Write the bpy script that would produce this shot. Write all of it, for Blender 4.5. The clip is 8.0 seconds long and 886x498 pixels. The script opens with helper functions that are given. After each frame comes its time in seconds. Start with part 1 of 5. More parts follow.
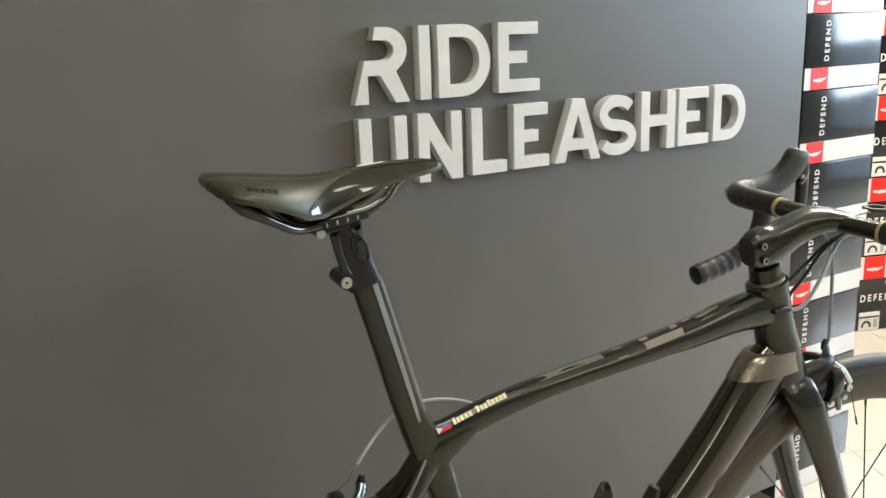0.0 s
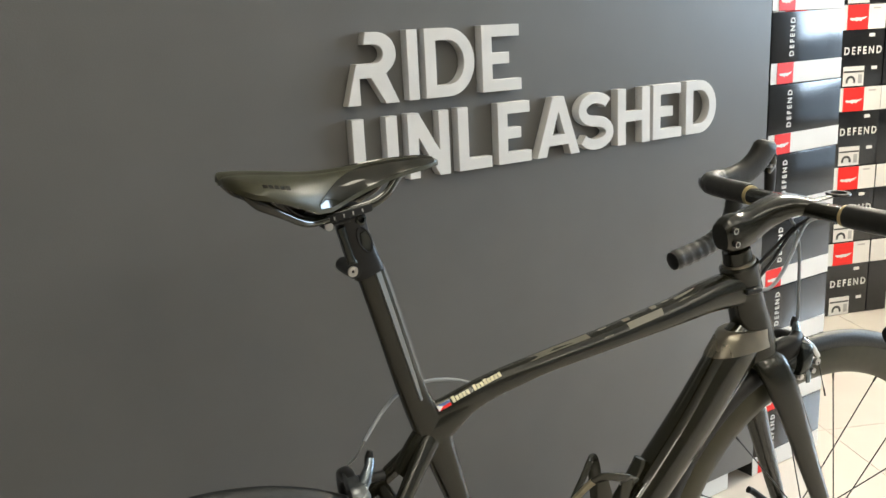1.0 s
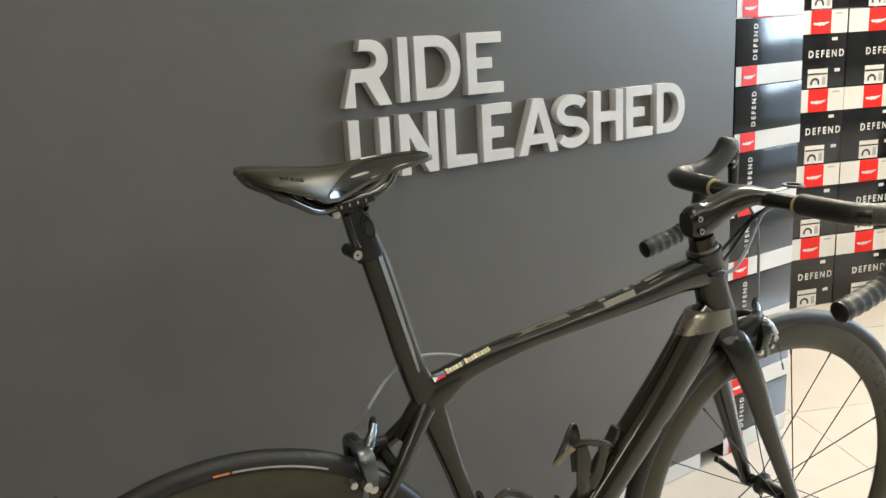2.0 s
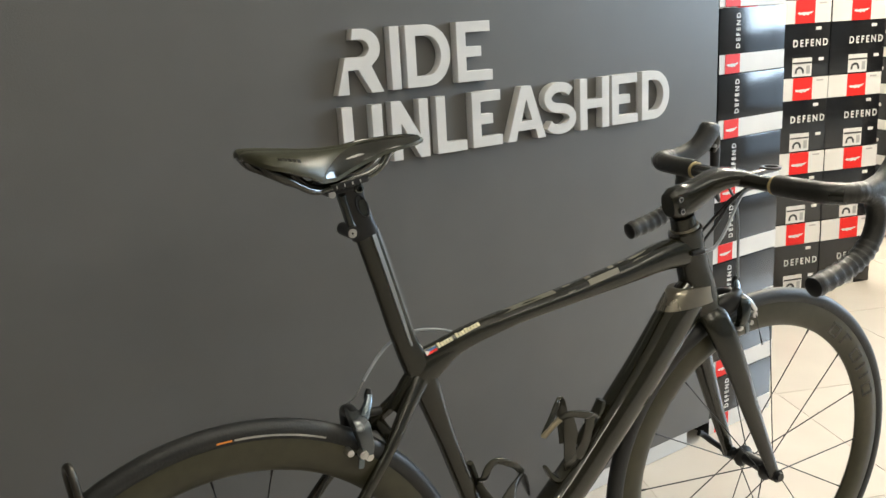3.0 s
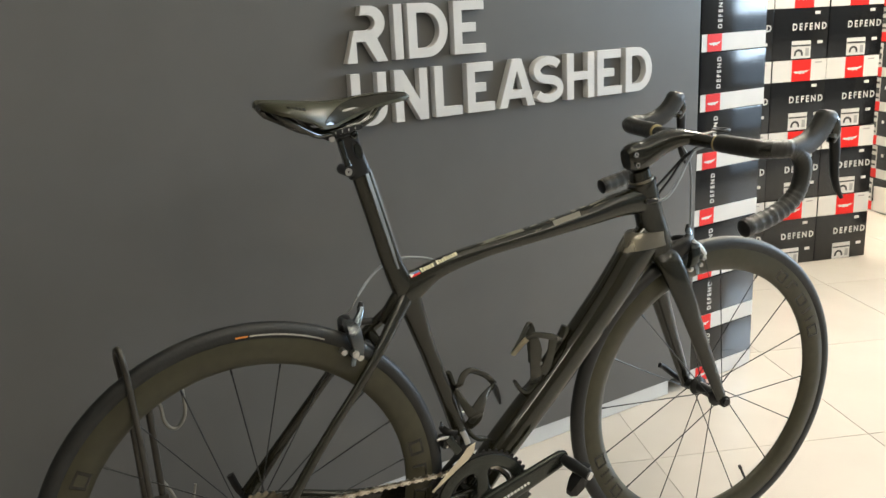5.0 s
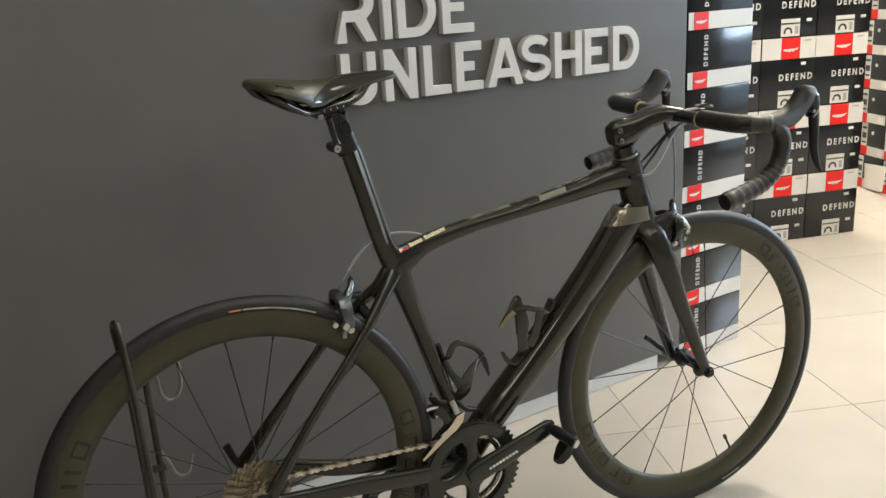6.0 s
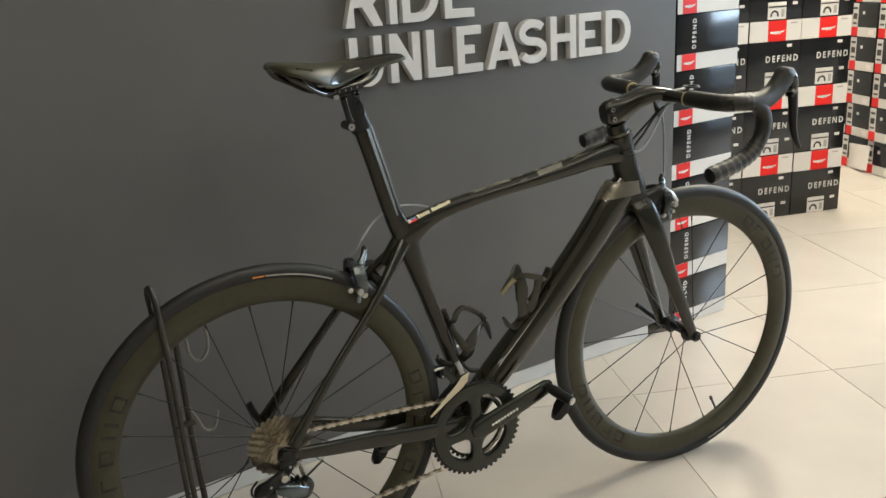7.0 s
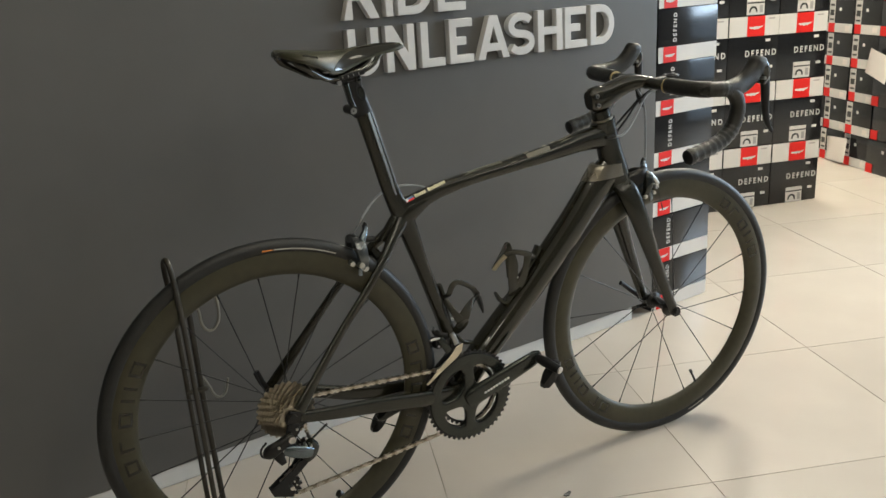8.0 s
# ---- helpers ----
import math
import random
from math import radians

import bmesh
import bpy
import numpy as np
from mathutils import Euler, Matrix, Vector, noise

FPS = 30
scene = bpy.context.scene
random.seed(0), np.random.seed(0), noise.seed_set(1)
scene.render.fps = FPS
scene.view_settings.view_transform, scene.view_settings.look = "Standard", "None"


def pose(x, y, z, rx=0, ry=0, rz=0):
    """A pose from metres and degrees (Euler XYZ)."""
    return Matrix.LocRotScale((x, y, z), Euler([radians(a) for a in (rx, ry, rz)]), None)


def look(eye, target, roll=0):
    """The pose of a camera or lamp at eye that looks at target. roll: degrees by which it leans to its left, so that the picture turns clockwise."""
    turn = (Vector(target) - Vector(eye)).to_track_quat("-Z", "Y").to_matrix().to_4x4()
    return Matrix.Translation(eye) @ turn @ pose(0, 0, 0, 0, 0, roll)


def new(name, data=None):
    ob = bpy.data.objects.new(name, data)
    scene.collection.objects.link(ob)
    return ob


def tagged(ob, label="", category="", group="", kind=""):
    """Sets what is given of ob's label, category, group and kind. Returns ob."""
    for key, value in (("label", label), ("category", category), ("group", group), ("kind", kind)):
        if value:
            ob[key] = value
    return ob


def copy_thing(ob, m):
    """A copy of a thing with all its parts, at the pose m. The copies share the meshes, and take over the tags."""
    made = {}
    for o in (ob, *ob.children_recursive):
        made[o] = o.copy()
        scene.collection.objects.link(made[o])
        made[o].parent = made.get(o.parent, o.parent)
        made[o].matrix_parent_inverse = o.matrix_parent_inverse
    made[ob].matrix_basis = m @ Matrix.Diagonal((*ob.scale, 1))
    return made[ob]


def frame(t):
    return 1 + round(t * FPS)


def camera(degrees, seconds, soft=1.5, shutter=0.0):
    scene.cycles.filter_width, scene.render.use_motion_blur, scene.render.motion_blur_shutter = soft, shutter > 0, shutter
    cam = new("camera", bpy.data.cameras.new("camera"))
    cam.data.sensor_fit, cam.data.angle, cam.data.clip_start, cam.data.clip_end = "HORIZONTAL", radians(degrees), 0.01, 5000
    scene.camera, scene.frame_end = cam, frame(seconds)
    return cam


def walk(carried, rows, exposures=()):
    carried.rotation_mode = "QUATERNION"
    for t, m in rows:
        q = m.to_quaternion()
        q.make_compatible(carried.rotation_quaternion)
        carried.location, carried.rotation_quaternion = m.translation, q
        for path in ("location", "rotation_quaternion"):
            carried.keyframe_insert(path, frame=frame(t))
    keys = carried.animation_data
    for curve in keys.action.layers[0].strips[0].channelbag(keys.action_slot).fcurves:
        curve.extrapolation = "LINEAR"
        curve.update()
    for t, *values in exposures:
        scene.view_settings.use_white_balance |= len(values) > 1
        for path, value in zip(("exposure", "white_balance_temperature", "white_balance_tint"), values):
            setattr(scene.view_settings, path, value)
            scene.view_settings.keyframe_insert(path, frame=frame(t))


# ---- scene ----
cam = camera(53.9, 8.0)
PATH = [
    (0, (-0.054, -0.852, 1.149), (0.74, 0.92, 0.668), -1.9),
    (0.5, (-0.068, -0.864, 1.148), (0.744, 0.897, 0.661), -2.3),
    (1, (-0.107, -0.909, 1.157), (0.735, 0.839, 0.672), -2.8),
    (1.5, (-0.145, -0.96, 1.168), (0.723, 0.776, 0.687), -2.9),
    (2.8, (-0.202, -1.052, 1.157), (0.697, 0.668, 0.672), -3.2),
    (3, (-0.202, -1.057, 1.158), (0.696, 0.66, 0.662), -3.2),
    (3.5, (-0.204, -1.126, 1.16), (0.671, 0.601, 0.661), -3.2),
    (4, (-0.224, -1.234, 1.16), (0.616, 0.511, 0.66), -2.8),
    (4.5, (-0.241, -1.287, 1.148), (0.587, 0.462, 0.64), -2.6),
    (6, (-0.249, -1.365, 1.135), (0.573, 0.37, 0.574), -3.2),
    (6.5, (-0.263, -1.383, 1.141), (0.566, 0.342, 0.561), -3.1),
    (7, (-0.325, -1.46, 1.148), (0.507, 0.257, 0.549), -3.3),
    (7.5, (-0.371, -1.524, 1.147), (0.474, 0.184, 0.54), -3.2),
    (8, (-0.395, -1.556, 1.141), (0.464, 0.146, 0.537), -3.2),
]
walk(cam, [(t, look(eye, target, roll)) for t, eye, target, roll in PATH], [(0, 0.35), (1.0, 0.24), (1.5, 0.14), (3.0, 0.10), (4.5, 0.16), (6.0, -0.08), (6.5, -0.11), (7.0, -0.16), (8, -0.29)])

# ---- world and large lights ----
world = bpy.data.worlds.new("world")
world.use_nodes = True
scene.world = world
wn = world.node_tree
sky = wn.nodes.new("ShaderNodeTexSky")
sky.sky_type, sky.sun_disc = "NISHITA", False
sky.sun_elevation, sky.sun_rotation = radians(35), radians(60)
wn.links.new(sky.outputs[0], wn.nodes["Background"].inputs[0])
wn.nodes["Background"].inputs[1].default_value = 0.10


def area_lamp(name, m, w, h, watts, colour):
    la = bpy.data.lights.new(name, "AREA")
    la.shape, la.size, la.size_y, la.energy, la.color = "RECTANGLE", w, h, watts, colour
    ob = new(name, la)
    ob.matrix_world = m
    return ob


WARM, COOL = (1.0, 0.93, 0.75), (0.64, 0.82, 1.0)
CEIL = 2.9
# daylight through the shop window at the far end
area_lamp("window_daylight", look((6.35, -0.72, 1.95), (0, -0.6, 1.0)), 2.9, 1.5, 270, COOL)
# ceiling panels and spots, unseen, added to brighten wall, floor and cartons
UNSEEN_LAMPS = [(3.2, 0.60, 112, 0.31), (3.3, 1.75, 95, 0.31), (4.3, 0.3, 40, 0.31), (0.5, -0.80, 8, 0.31), (-1.7, -2.05, 5, 0.09), (-0.5, -2.3, 7, 0.09), (0.8, -2.3, 7, 0.31), (2.2, -2.3, 4, 0.31), (-1.4, -3.9, 10, 0.31), (0.8, -3.7, 16, 0.31), (2.2, -3.7, 10, 0.31)]

# ---- materials ----


def material(name, colour, rough=0.5, metal=0.0, coat=0.0, vary=0.12, scale=30.0, bump=0.0, bump_scale=200.0, spec=0.5, rvary=0.1, coat_rough=0.08):
    m = bpy.data.materials.new(name)
    m.use_nodes = True
    nt = m.node_tree
    b = nt.nodes["Principled BSDF"]
    b.inputs["Roughness"].default_value, b.inputs["Metallic"].default_value = rough, metal
    b.inputs["Coat Weight"].default_value, b.inputs["Coat Roughness"].default_value = coat, coat_rough
    b.inputs["Specular IOR Level"].default_value = spec
    tc = nt.nodes.new("ShaderNodeTexCoord")
    n1 = nt.nodes.new("ShaderNodeTexNoise")
    n1.inputs["Scale"].default_value, n1.inputs["Detail"].default_value = scale, 6
    n2 = nt.nodes.new("ShaderNodeTexNoise")
    n2.inputs["Scale"].default_value, n2.inputs["Detail"].default_value = scale / 9, 3
    mx = nt.nodes.new("ShaderNodeMath")
    mx.operation = "ADD"
    for n, i in ((n1, 0), (n2, 1)):
        nt.links.new(tc.outputs["Object"], n.inputs["Vector"])
        nt.links.new(n.outputs["Fac"], mx.inputs[i])
    ramp = nt.nodes.new("ShaderNodeMapRange")
    ramp.inputs["From Min"].default_value, ramp.inputs["From Max"].default_value = 0.6, 1.4
    ramp.inputs["To Min"].default_value, ramp.inputs["To Max"].default_value = 1 - vary, 1 + vary
    nt.links.new(mx.outputs[0], ramp.inputs["Value"])
    mul = nt.nodes.new("ShaderNodeVectorMath")
    mul.operation = "SCALE"
    mul.inputs[0].default_value = colour
    nt.links.new(ramp.outputs[0], mul.inputs["Scale"])
    nt.links.new(mul.outputs[0], b.inputs["Base Color"])
    rr = nt.nodes.new("ShaderNodeMapRange")
    rr.inputs["From Min"].default_value, rr.inputs["From Max"].default_value = 0.3, 0.7
    rr.inputs["To Min"].default_value, rr.inputs["To Max"].default_value = max(0.02, rough * (1 - rvary)), min(1, rough * (1 + rvary))
    nt.links.new(n2.outputs["Fac"], rr.inputs["Value"])
    nt.links.new(rr.outputs[0], b.inputs["Roughness"])
    if bump:
        n3 = nt.nodes.new("ShaderNodeTexNoise")
        n3.inputs["Scale"].default_value, n3.inputs["Detail"].default_value = bump_scale, 4
        nt.links.new(tc.outputs["Object"], n3.inputs["Vector"])
        bp = nt.nodes.new("ShaderNodeBump")
        bp.inputs["Strength"].default_value, bp.inputs["Distance"].default_value = bump, 0.002
        nt.links.new(n3.outputs["Fac"], bp.inputs["Height"])
        nt.links.new(bp.outputs[0], b.inputs["Normal"])
    return m


M_WALL = material("grey_wall_paint", (0.099, 0.096, 0.092), 0.42, vary=0.08, scale=9, bump=0.12, bump_scale=350, spec=0.5)
M_PLASTER = material("pale_plaster", (0.42, 0.40, 0.37), 0.8, vary=0.05, scale=5, bump=0.1, bump_scale=120)
M_CEIL = material("ceiling_paint", (0.75, 0.73, 0.7), 0.85, vary=0.04, scale=4)
M_PLINTH = material("pale_plinth", (0.62, 0.62, 0.6), 0.35, vary=0.08, scale=12)
M_GROUT = material("grout", (0.27, 0.24, 0.205), 0.9, vary=0.15, scale=40)
M_LETTER = material("white_foam_letter", (0.58, 0.57, 0.555), 0.55, vary=0.05, scale=25, bump=0.1, bump_scale=300)
M_BOX = material("black_glossy_card", (0.011, 0.0115, 0.013), 0.16, vary=0.2, scale=8, spec=0.50, bump=0.35, bump_scale=7)
M_BOXWHITE = material("white_card", (0.64, 0.62, 0.595), 0.45, vary=0.06, scale=10, spec=0.3)
M_RED = material("red_print", (0.72, 0.022, 0.018), 0.5, vary=0.06, scale=12, spec=0.25)
M_INK = material("dark_print", (0.03, 0.03, 0.03), 0.5)
M_GREYINK = material("grey_print", (0.35, 0.34, 0.33), 0.5)
M_PAPER = material("paper_sheet", (0.78, 0.72, 0.68), 0.7, vary=0.04, scale=12)
# olive cast of the warm light is put into both carbon blacks
M_FRAME = material("matte_black_carbon", (0.0122, 0.0116, 0.0064), 0.23, vary=0.2, scale=50, coat=0.3, coat_rough=0.07, spec=0.42, bump=0.05, bump_scale=600)
M_GLOSS = material("gloss_black_carbon", (0.0140, 0.0130, 0.0070), 0.15, vary=0.15, scale=40, coat=0.6, coat_rough=0.03, spec=0.3)
M_GUN = material("gunmetal_paint", (0.20, 0.18, 0.14), 0.28, metal=0.7, vary=0.1, scale=60, coat=0.4)
M_LOGO = material("pale_grey_paint", (0.145, 0.135, 0.105), 0.35, metal=0.2, vary=0.1, scale=60)
M_RUBBER = material("tyre_rubber", (0.0105, 0.011, 0.0105), 0.50, vary=0.45, scale=60, bump=0.35, bump_scale=260)
M_RIM = material("rim_carbon", (0.045, 0.0415, 0.025), 0.36, vary=0.2, scale=60, spec=0.34)
M_DECAL = material("gloss_decal", (0.016, 0.0145, 0.010), 0.25, vary=0.1)
M_TAPE = material("bar_tape", (0.0135, 0.0130, 0.0100), 0.36, vary=0.2, scale=60, bump=0.4, bump_scale=900)
M_HOOD = material("hood_rubber", (0.0125, 0.0120, 0.0095), 0.46, vary=0.2, scale=60, bump=0.4, bump_scale=1200)
# black leather, lifted to olive for the warm light falling from above
M_SADDLE = material("saddle_leather", (0.038, 0.037, 0.020), 0.38, vary=0.15, scale=80, bump=0.2, bump_scale=900, spec=0.4, coat=0.12, coat_rough=0.25)
M_STEEL = material("brushed_steel", (0.55, 0.54, 0.52), 0.3, metal=1.0, vary=0.15, scale=80)
M_COG = material("cassette_steel", (0.36, 0.32, 0.25), 0.34, metal=1.0, vary=0.25, scale=120)
M_FDCAGE = material("pale_satin_steel", (0.62, 0.55, 0.42), 0.42, metal=0.75, vary=0.12, scale=80)
M_WORN = material("worn_cage_edge", (0.36, 0.32, 0.22), 0.45, metal=0.3, vary=0.3, scale=90)
M_CHAIN = material("chain_steel", (0.60, 0.56, 0.49), 0.32, metal=1.0, vary=0.25, scale=150)
M_GREYALLOY = material("grey_anodised_alloy", (0.036, 0.039, 0.034), 0.19, metal=0.6, vary=0.12, scale=60, coat=0.2)
# grey alloy, its bluish daylight shine mixed into the colour
M_BLUEALLOY = material("bright_grey_alloy", (0.16, 0.19, 0.21), 0.24, metal=0.95, vary=0.1, scale=60)
M_CALIPER = material("grey_caliper_alloy", (0.12, 0.13, 0.135), 0.26, metal=0.85, vary=0.12, scale=60)
M_BLACKALLOY = material("black_alloy", (0.02, 0.02, 0.02), 0.35, metal=0.5, vary=0.15, scale=60)
M_CAGE = material("cage_plastic", (0.028, 0.027, 0.020), 0.25, vary=0.15, scale=60, spec=0.5)
M_CABLE = material("grey_cable_housing", (0.26, 0.28, 0.30), 0.35, vary=0.1, scale=60)
M_BLACKCABLE = material("black_cable_housing", (0.02, 0.02, 0.02), 0.4)
M_GOLD = material("tan_print", (0.45, 0.36, 0.18), 0.4)
M_CREAM = material("cream_print", (0.72, 0.66, 0.46), 0.45)
M_STRIPE = material("worn_grey_print", (0.34, 0.33, 0.30), 0.45, vary=0.3, scale=60)
M_HOOK = material("dull_wire", (0.28, 0.275, 0.25), 0.35, metal=0.8, vary=0.15, scale=60)
M_WHITE = material("white_print", (0.75, 0.74, 0.7), 0.45)
M_BLUE = material("blue_print", (0.05, 0.12, 0.35), 0.4)
M_ORANGE = material("orange_print", (0.75, 0.25, 0.04), 0.5)
M_STAND = material("worn_black_steel", (0.050, 0.046, 0.038), 0.38, metal=0.6, vary=0.3, scale=50, coat=0.1)
# silvery window sheen of the mast's front facet, put into the colour
M_MAST_SHEEN = material("mast_sheen_grey", (0.15, 0.15, 0.14), 0.36, metal=0.7, vary=0.08, scale=60, coat=0.3)
M_GROOVE_SHADE = material("painted_groove_shade", (0.004, 0.004, 0.004), 0.8)


def tile_material():
    m = material("polished_floor_tile", (0.435, 0.392, 0.348), 0.22, vary=0.06, scale=5, spec=0.5, rvary=0.35)
    nt = m.node_tree
    mul = [n for n in nt.nodes if n.type == "VECT_MATH"][0]
    info = nt.nodes.new("ShaderNodeObjectInfo")
    mr = nt.nodes.new("ShaderNodeMapRange")
    mr.inputs["To Min"].default_value, mr.inputs["To Max"].default_value = 0.96, 1.04
    nt.links.new(info.outputs["Random"], mr.inputs["Value"])
    m2 = nt.nodes.new("ShaderNodeVectorMath")
    m2.operation = "SCALE"
    nt.links.new(mul.outputs[0], m2.inputs[0])
    nt.links.new(mr.outputs[0], m2.inputs["Scale"])
    nt.links.new(m2.outputs[0], nt.nodes["Principled BSDF"].inputs["Base Color"])
    return m


M_TILE = tile_material()


def glow(name, colour, strength):
    m = bpy.data.materials.new(name)
    m.use_nodes = True
    nt = m.node_tree
    nt.nodes.remove(nt.nodes["Principled BSDF"])
    e = nt.nodes.new("ShaderNodeEmission")
    e.inputs[0].default_value, e.inputs[1].default_value = (*colour, 1), strength
    nt.links.new(e.outputs[0], nt.nodes["Material Output"].inputs[0])
    return m


M_LAMP = glow("lamp_diffuser", WARM, 6.0)
M_SKYCARD = glow("daylight_backdrop", COOL, 1.6)

# ---- mesh helpers ----


def V(*a):
    return Vector(a)


def link(name, bm, mat, smooth=True, angle=40):
    me = bpy.data.meshes.new(name)
    bmesh.ops.recalc_face_normals(bm, faces=bm.faces)
    for f in bm.faces:
        f.smooth = smooth
    if smooth:
        for e in bm.edges:
            e.smooth = len(e.link_faces) == 2 and e.calc_face_angle(0) < radians(angle)
    bm.to_mesh(me)
    bm.free()
    me.materials.append(mat)
    return new(name, me)


def part(name, bm, mat, parent, label="", smooth=True, angle=40):
    ob = link(name, bm, mat, smooth, angle)
    ob.parent = parent
    if label:
        ob["label"] = label
    return ob


def thing(name, m, label, category, group="", kind=""):
    ob = new(name)
    ob.empty_display_size = 0.05
    ob.matrix_world = m
    return tagged(ob, label, category, group, kind)


def add_box(bm, lo, hi, bevel=0.0, m=None):
    r = bmesh.ops.create_cube(bm, size=1)
    c, s = [(a + b) / 2 for a, b in zip(lo, hi)], [b - a for a, b in zip(lo, hi)]
    mm = Matrix.Translation(c) @ Matrix.Diagonal((*s, 1))
    bmesh.ops.transform(bm, matrix=(m @ mm) if m else mm, verts=r["verts"])
    if bevel:
        es = {e for v in r["verts"] for e in v.link_edges}
        bmesh.ops.bevel(bm, geom=list(es), offset=bevel, segments=2, affect="EDGES", profile=0.6)
    return bm


def boxm(lo, hi, bevel=0.0, m=None):
    return add_box(bmesh.new(), lo, hi, bevel, m)


def skin(bm, rings, closed=False, caps=True):
    vs = [[bm.verts.new(p) for p in r] for r in rings]
    n = len(rings[0])
    for i in range(len(vs) if closed else len(vs) - 1):
        a, b = vs[i], vs[(i + 1) % len(vs)]
        for j in range(n):
            bm.faces.new((a[j], a[(j + 1) % n], b[(j + 1) % n], b[j]))
    if caps and not closed:
        bm.faces.new(vs[0][::-1])
        bm.faces.new(vs[-1])
    return bm


def add_tube(bm, path, w, d=None, n=12, sup=2.0, ref=(0, 1, 0), closed=False):
    """Sweep an ellipse along path: w half width along ref, d half width across it; numbers or a list a point."""
    path = [Vector(p) for p in path]
    k = len(path)
    w = [w] * k if isinstance(w, (int, float)) else w
    d = w if d is None else ([d] * k if isinstance(d, (int, float)) else d)
    ref = Vector(ref)
    rings = []
    for i, p in enumerate(path):
        if closed:
            t = path[(i + 1) % k] - path[i - 1]
        else:
            t = path[min(i + 1, k - 1)] - path[max(i - 1, 0)]
        t.normalize()
        side = ref - t * ref.dot(t)
        side = side.normalized() if side.length > 1e-3 else t.orthogonal().normalized()
        up = t.cross(side)
        ring = []
        for j in range(n):
            a = 2 * math.pi * j / n
            c, s = math.cos(a), math.sin(a)
            e = 2 / sup
            ring.append(p + side * (w[i] * abs(c) ** e * (1 if c >= 0 else -1)) + up * (d[i] * abs(s) ** e * (1 if s >= 0 else -1)))
        rings.append(ring)
    return skin(bm, rings, closed)


def tube(*a, **k):
    return add_tube(bmesh.new(), *a, **k)


def smooth_path(pts, n=6):
    """Catmull-Rom through the points."""
    pts = [Vector(p) for p in pts]
    pts = [pts[0] * 2 - pts[1]] + pts + [pts[-1] * 2 - pts[-2]]
    out = []
    for i in range(1, len(pts) - 2):
        a, b, c, d = pts[i - 1:i + 3]
        for j in range(n):
            t = j / n
            out.append(0.5 * (2 * b + (c - a) * t + (2 * a - 5 * b + 4 * c - d) * t * t + (3 * b - a - 3 * c + d) * t ** 3))
    return out + [pts[-2]]


def lerp_list(vals, n):
    out = []
    for a, b in zip(vals, vals[1:]):
        out += [a + (b - a) * j / n for j in range(n)]
    return out + [vals[-1]]


def add_lathe(bm, profile, n=64, centre=(0, 0, 0), close=False, a0=0.0, a1=2 * math.pi):
    """Turn a profile of (radius, y) about the y axis through centre."""
    full = abs(a1 - a0 - 2 * math.pi) < 1e-6
    rings = []
    for i in range(n if full else n + 1):
        a = a0 + (a1 - a0) * i / n
        rings.append([V(centre[0] + r * math.cos(a), centre[1] + y, centre[2] + r * math.sin(a)) for r, y in profile])
    vs = [[bm.verts.new(p) for p in r] for r in rings]
    m = len(profile)
    for i in range(n):
        a, b = vs[i], vs[(i + 1) % len(vs)]
        for j in range(m if close else m - 1):
            bm.faces.new((a[j], a[(j + 1) % m], b[(j + 1) % m], b[j]))
    return bm


def lathe(*a, **k):
    return add_lathe(bmesh.new(), *a, **k)


def add_disc(bm, c, r, y0, y1, n=20):
    """A cylinder with its axis along y."""
    return skin(bm, [[V(c[0] + r * math.cos(2 * math.pi * j / n), y, c[2] + r * math.sin(2 * math.pi * j / n)) for j in range(n)] for y in (y0, y1)])


def add_rod(bm, a, b, r, n=8):
    t = Vector(b) - Vector(a)
    return add_tube(bm, [a, b], r, r, n, ref=t.orthogonal())


def plate(outline, y0, y1, bevel=0.0):
    """A flat plate in the x-z plane between y0 and y1."""
    bm = bmesh.new()
    vs = [bm.verts.new((x, y0, z)) for x, z in outline]
    f = bm.faces.new(vs)
    r = bmesh.ops.extrude_face_region(bm, geom=[f])
    bmesh.ops.translate(bm, vec=(0, y1 - y0, 0), verts=[g for g in r["geom"] if isinstance(g, bmesh.types.BMVert)])
    if bevel:
        bmesh.ops.bevel(bm, geom=[e for e in bm.edges if abs(e.verts[0].co.y - e.verts[1].co.y) < 1e-6], offset=bevel, segments=1, affect="EDGES")
    return bm


def outline_mesh(loops, depth, bevel=0.0):
    """A flat shape with holes in x-y, from z = 0 to z = depth, as a bmesh."""
    cu = bpy.data.curves.new("shape", "CURVE")
    cu.dimensions, cu.fill_mode, cu.extrude = "2D", "BOTH", depth / 2 - bevel
    cu.bevel_depth, cu.bevel_resolution, cu.offset = bevel, 1, -bevel
    for loop in loops:
        sp = cu.splines.new("POLY")
        sp.points.add(len(loop) - 1)
        for p, (x, y) in zip(sp.points, loop):
            p.co = (x, y, 0, 1)
        sp.use_cyclic_u = True
    return curve_bmesh(cu, depth / 2)


def curve_bmesh(cu, lift):
    ob = new("shape", cu)
    dg = bpy.context.evaluated_depsgraph_get()
    me = bpy.data.meshes.new_from_object(ob.evaluated_get(dg))
    bm = bmesh.new()
    bm.from_mesh(me)
    bmesh.ops.translate(bm, vec=(0, 0, lift), verts=bm.verts)
    bpy.data.objects.remove(ob)
    bpy.data.curves.remove(cu)
    bpy.data.meshes.remove(me)
    return bm


